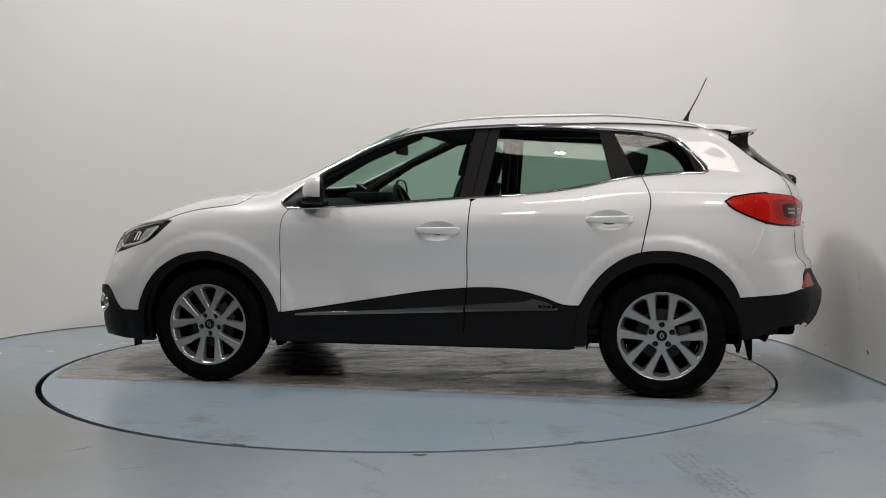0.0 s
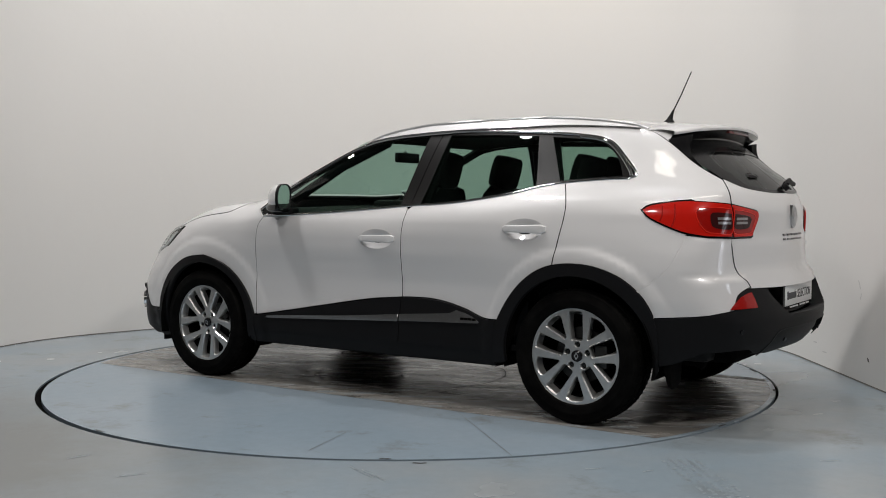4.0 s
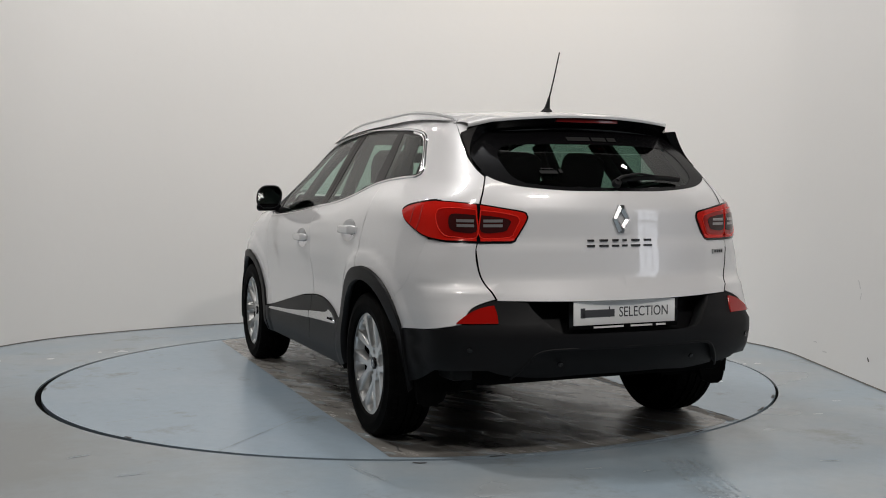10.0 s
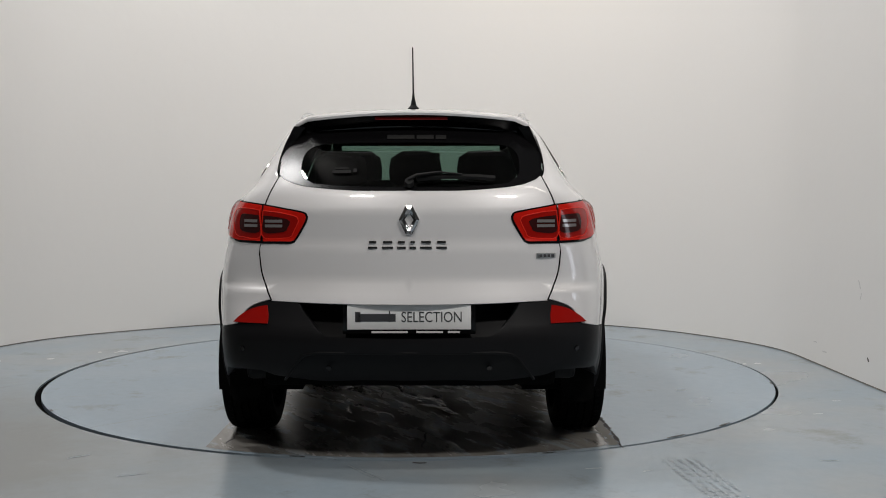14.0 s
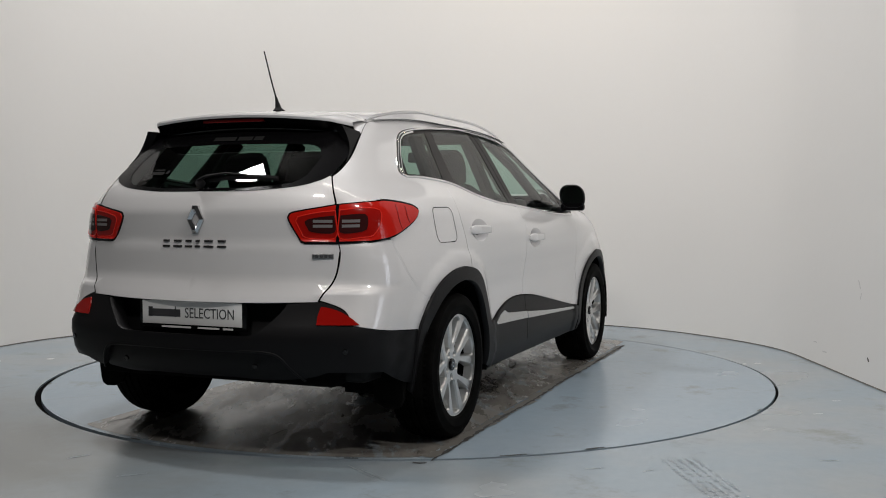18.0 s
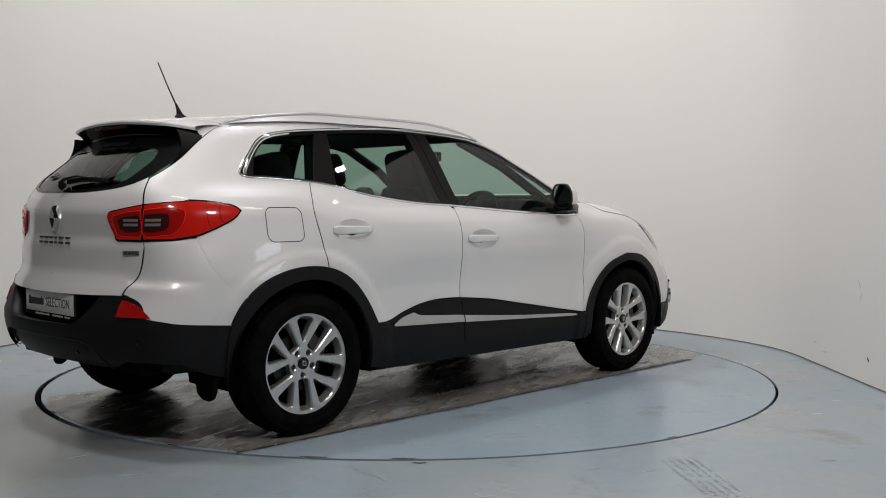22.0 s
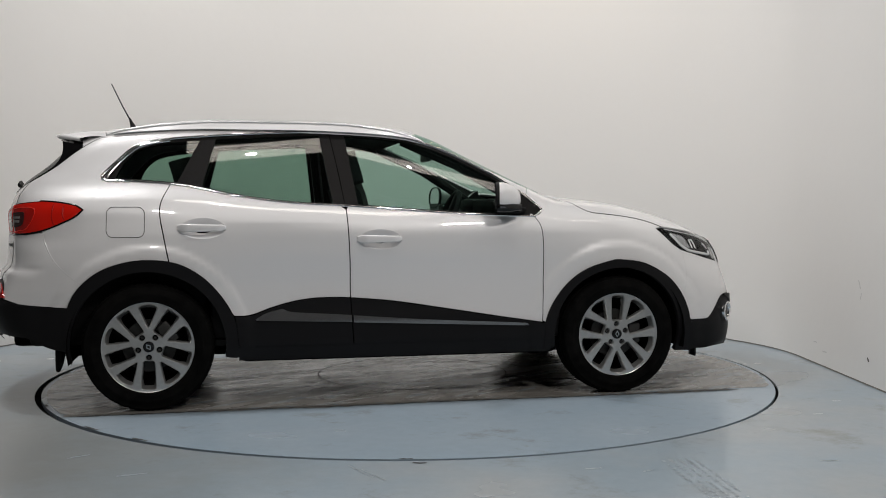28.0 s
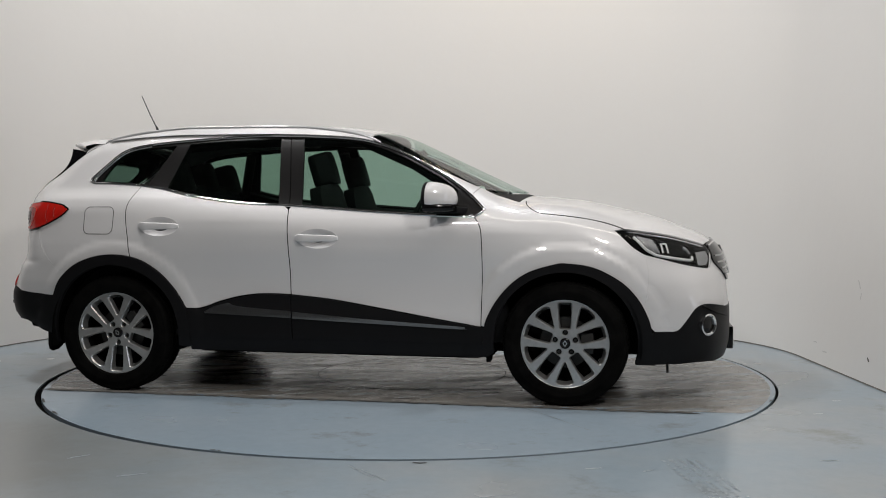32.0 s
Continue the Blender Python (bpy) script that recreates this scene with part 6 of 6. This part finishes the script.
# added black disc that stands for the shade deep in the wheel
part("shade_disc", lathe([(0.0, -0.02), (0.205, -0.03), (0.206, -0.06), (0.0, -0.06)], 40), DARK, wheel)
bm = bmesh.new()
box(bm, -0.155, -0.085, -0.02, 0.05, -0.06, 0.06, 0.015)
part("brake_caliper", bm, STEEL, wheel, "grey brake caliper")


def wheel_pose(x, s, spin):
    return pose(x, s * 0.786, WHEEL_Z, 0, 0, 0 if s > 0 else 180) @ pose(0, 0, 0, 0, spin, 0)


for x, s, spin in ((WHEEL_X, 1, 35), (-WHEEL_X, 1, 0), (WHEEL_X, -1, 0)):
    copy_thing(wheel, wheel_pose(x, s, spin))
wheel.matrix_basis = wheel_pose(-WHEEL_X, -1, 36)

# wheel housings, mud flaps, underbody
for x in (WHEEL_X, -WHEEL_X):
    for s in (1, -1):
        bm = bmesh.new()
        prev = None
        for i in range(25):
            a = radians(-12 + 204 * i / 24)
            c, z = x + 0.415 * math.cos(a), WHEEL_Z + 0.415 * math.sin(a)
            row = [bm.verts.new((c, s * 0.885 if abs(z) < 0.9 else 0, z)), bm.verts.new((c, s * 0.50, z))]
            if prev:
                bm.faces.new((prev[0], prev[1], row[1], row[0]))
            prev = row
        bm.faces.new([bm.verts.new((x + 0.415 * math.cos(radians(-12 + 204 * i / 24)), s * 0.505, WHEEL_Z + 0.415 * math.sin(radians(-12 + 204 * i / 24)))) for i in range(25)])
        part("wheel_housing", bm, DARK, car)
        bm = bmesh.new()
        f = -0.42 if x > 0 else -0.465
        out = [(-0.10, 0.42), (0.045, 0.42), (0.045, 0.26), (0.035, 0.226), (0.01, 0.212), (-0.04, 0.214), (-0.085, 0.235), (-0.10, 0.28)] if x < 0 else [(-0.10, 0.36), (0.09, 0.36), (0.09, 0.25), (0.07, 0.225), (0.02, 0.218), (-0.06, 0.222), (-0.10, 0.25)]
        a = [bm.verts.new((x + f + (0.20 * (z - 0.21) if x < 0 else 0.0), s * (0.775 + y), z)) for y, z in out]
        b = [bm.verts.new((x + f - 0.014, s * (0.775 + y), z)) for y, z in out]
        bm.faces.new(a), bm.faces.new(b)
        for i in range(len(a)):
            j = (i + 1) % len(a)
            bm.faces.new((a[i], a[j], b[j], b[i]))
        part("mud_flap", bm, RUBBER, car, "black rubber mud flap")
bm = bmesh.new()
box(bm, -1.55, 1.98, -0.50, 0.50, 0.235, 0.33, 0.03)
box(bm, -0.84, 0.86, -0.80, 0.80, 0.235, 0.33, 0.03)
box(bm, -2.05, -1.7, -0.62, 0.62, 0.33, 0.50, 0.03)
part("underbody", bm, DARK, car, "black underbody", 60)
bm = bmesh.new()
box(bm, -0.55, -0.30, -0.7, -0.25, 0.222, 0.27, 0.02)
box(bm, 0.2, 0.75, -0.4, 0.3, 0.21, 0.27, 0.02)
tube([(0.3, 0.12, 0.22), (-0.4, 0.12, 0.22), (-1.0, 0.3, 0.26), (-1.6, 0.55, 0.30)], 0.03, 10, 1.0, bm)
part("exhaust_run", bm, DARK, car)
for x in (WHEEL_X, -WHEEL_X):
    part("axle", tube([(x, -0.75, WHEEL_Z - 0.02), (x, 0.75, WHEEL_Z - 0.02)], 0.035, 10), DARK, car)

# ---- cabin ----
bm = bmesh.new()
box(bm, -1.95, -1.02, -0.72, 0.72, 0.34, 0.80, 0.03)
box(bm, -1.0, 0.95, -0.80, 0.80, 0.33, 0.36)
box(bm, 0.90, 1.95, -0.50, 0.50, 0.33, 0.93, 0.05)
box(bm, 0.88, 1.0, -0.80, 0.80, 0.33, 1.02, 0.02)
part("cabin_floor", bm, TRIM, car, "dark cabin floor and bulkheads", 60)
panel("headliner", joined([p * [1, 0.95] for p in [np.array(q) for q in roof_edge if q[0] < 0.12]], [p * [1, -0.95] for p in [np.array(q) for q in roof_edge if q[0] < 0.12][::-1]]), "top", LINER, car, "grey cloth headliner", offset=-0.045, thick=0, spacing=0.1)
for s in (1, -1):
    bm = bmesh.new()
    box(bm, -1.0, 0.80, s * 0.745 - 0.03, s * 0.745 + 0.03, 0.36, 1.02, 0.03)
    box(bm, -0.9, 0.6, s * 0.69 - 0.035, s * 0.69 + 0.035, 0.70, 0.76, 0.02)
    part("door_trim", bm, TRIM, car, "dark door trim panel")
    part("a_pillar_trim", tube([(0.76, s * 0.64, 1.13), (0.42, s * 0.575, 1.335), (0.10, s * 0.525, 1.475)], 0.03, 8), TRIM, car)
    part("b_pillar_trim", tube([(-0.28, s * 0.70, 1.08), (-0.33, s * 0.545, 1.46)], 0.035, 8), TRIM, car)
    part("c_pillar_trim", tube([(-1.12, s * 0.67, 1.18), (-1.02, s * 0.53, 1.44)], 0.035, 8), TRIM, car)
    part("d_pillar_trim", tube([(-1.80, s * 0.55, 1.16), (-1.58, s * 0.47, 1.42)], 0.05, 8), TRIM, car)
dash = shell([[(x, y, z) for x, z in ((0.92, 0.60), (0.98, 0.98), (0.93, 1.07 + 0.02 * math.cos(y * 2)), (0.75, 1.075 + 0.02 * math.cos(y * 2)), (0.60, 1.03), (0.52, 0.95), (0.55, 0.80), (0.66, 0.60))] for y in np.linspace(-0.76, 0.76, 17)])
part("dashboard", dash, TRIM, car, "dark dashboard", 40)
bm = bmesh.new()
box(bm, 0.52, 0.80, -0.56, -0.20, 1.04, 1.135, 0.04)
part("instrument_hood", bm, TRIM, car)
bm = bmesh.new()
ring = lathe([(0.185 + 0.016 * math.cos(a), 0.016 * math.sin(a)) for a in np.linspace(0, 2 * math.pi, 9)], 40, "z")
tmp2 = bpy.data.meshes.new("rim")
ring.to_mesh(tmp2)
ring.free()
bm.from_mesh(tmp2)
box(bm, -0.18, 0.18, -0.025, 0.025, -0.015, 0.01, 0.008)
box(bm, -0.025, 0.025, -0.18, 0.02, -0.015, 0.01, 0.008)
box(bm, -0.06, 0.06, -0.06, 0.055, -0.03, 0.025, 0.02)
bmesh.ops.transform(bm, matrix=Matrix.Translation((0.40, -0.37, 1.005)) @ pose(0, 0, 0, 0, -66, 0) @ pose(0, 0, 0, 0, 0, 90), verts=bm.verts)
part("steering_wheel", bm, TRIM, car, "black steering wheel", 50)
bm = bmesh.new()
box(bm, 0.33, 0.36, -0.12, 0.12, 1.375, 1.44, 0.012)
tube([(0.35, 0, 1.43), (0.365, 0, 1.445)], 0.012, 8, 1.0, bm)
part("interior_mirror", bm, TRIM, car, "black interior mirror")


def seat(y, x0, wide, back_x, parts_name):
    bm = bmesh.new()
    box(bm, x0 - 0.22, x0 + 0.28, y - wide / 2, y + wide / 2, 0.50, 0.66, 0.06)
    base = part(parts_name, bm, CLOTH, car, "dark cloth seat", 60)
    bm = bmesh.new()
    m = Matrix.Translation((back_x, y, 0.62)) @ pose(0, 0, 0, 0, -16, 0)
    rows = [[(d - dx, w * k, h) for d, w in ((0.07, 0.30), (0.085, 0.0), (0.07, -0.30), (0.03, -0.5), (-0.05, -0.42), (-0.06, 0.0), (-0.05, 0.42), (0.03, 0.5))] for h, k, dx in ((0.0, wide * 0.95, 0), (0.2, wide, 0.01), (0.42, wide, 0.0), (0.56, wide * 0.86, -0.005), (0.61, wide * 0.62, 0.0))]
    bm = shell(rows)
    bmesh.ops.transform(bm, matrix=m, verts=bm.verts)
    part("backrest", bm, CLOTH, base, "", 60)
    return base, m


def headrest(base, m, y=0.0, h=0.72):
    bm = shell([[(0.03 + d, y + w, h + z) for d, w in ((0.06, 0.10 * k), (0.07, 0), (0.06, -0.10 * k), (0.0, -0.135 * k), (-0.055, -0.10 * k), (-0.06, 0), (-0.055, 0.10 * k), (0.0, 0.135 * k))] for z, k in ((-0.11, 0.7), (-0.09, 0.95), (0.0, 1.0), (0.065, 0.92), (0.09, 0.65))])
    for s in (1, -1):
        tube([(0.03, y + s * 0.06, h - 0.16), (0.03, y + s * 0.06, h - 0.05)], 0.007, 6, 1.0, bm)
    bmesh.ops.transform(bm, matrix=m, verts=bm.verts)
    part("headrest", bm, CLOTH, base, "", 60)


for y in (0.36, -0.36):
    b, m = seat(y, 0.18, 0.50, -0.03, "front_seat")
    headrest(b, m)
b, m = seat(0.0, -0.72, 1.28, -1.0, "rear_bench")
for y in (0.38, 0.0, -0.38):
    headrest(b, m, y, 0.67)
# ---- everything that moves ----
CAR_AT, CAR_TURN = Vector((0.2637, -0.0667, 0.0)), 152.95


def motions():
    car_rows, disc_rows = [], []
    for i in range(33):
        a = turn(float(i))
        spin = pose(0, 0, 0, 0, 0, a)
        car_rows.append((float(i), spin @ Matrix.Translation(CAR_AT) @ pose(0, 0, 0, 0, 0, CAR_TURN)))
        disc_rows.append((float(i), spin))
    walk(car, car_rows)
    walk(turntable, disc_rows)


motions()
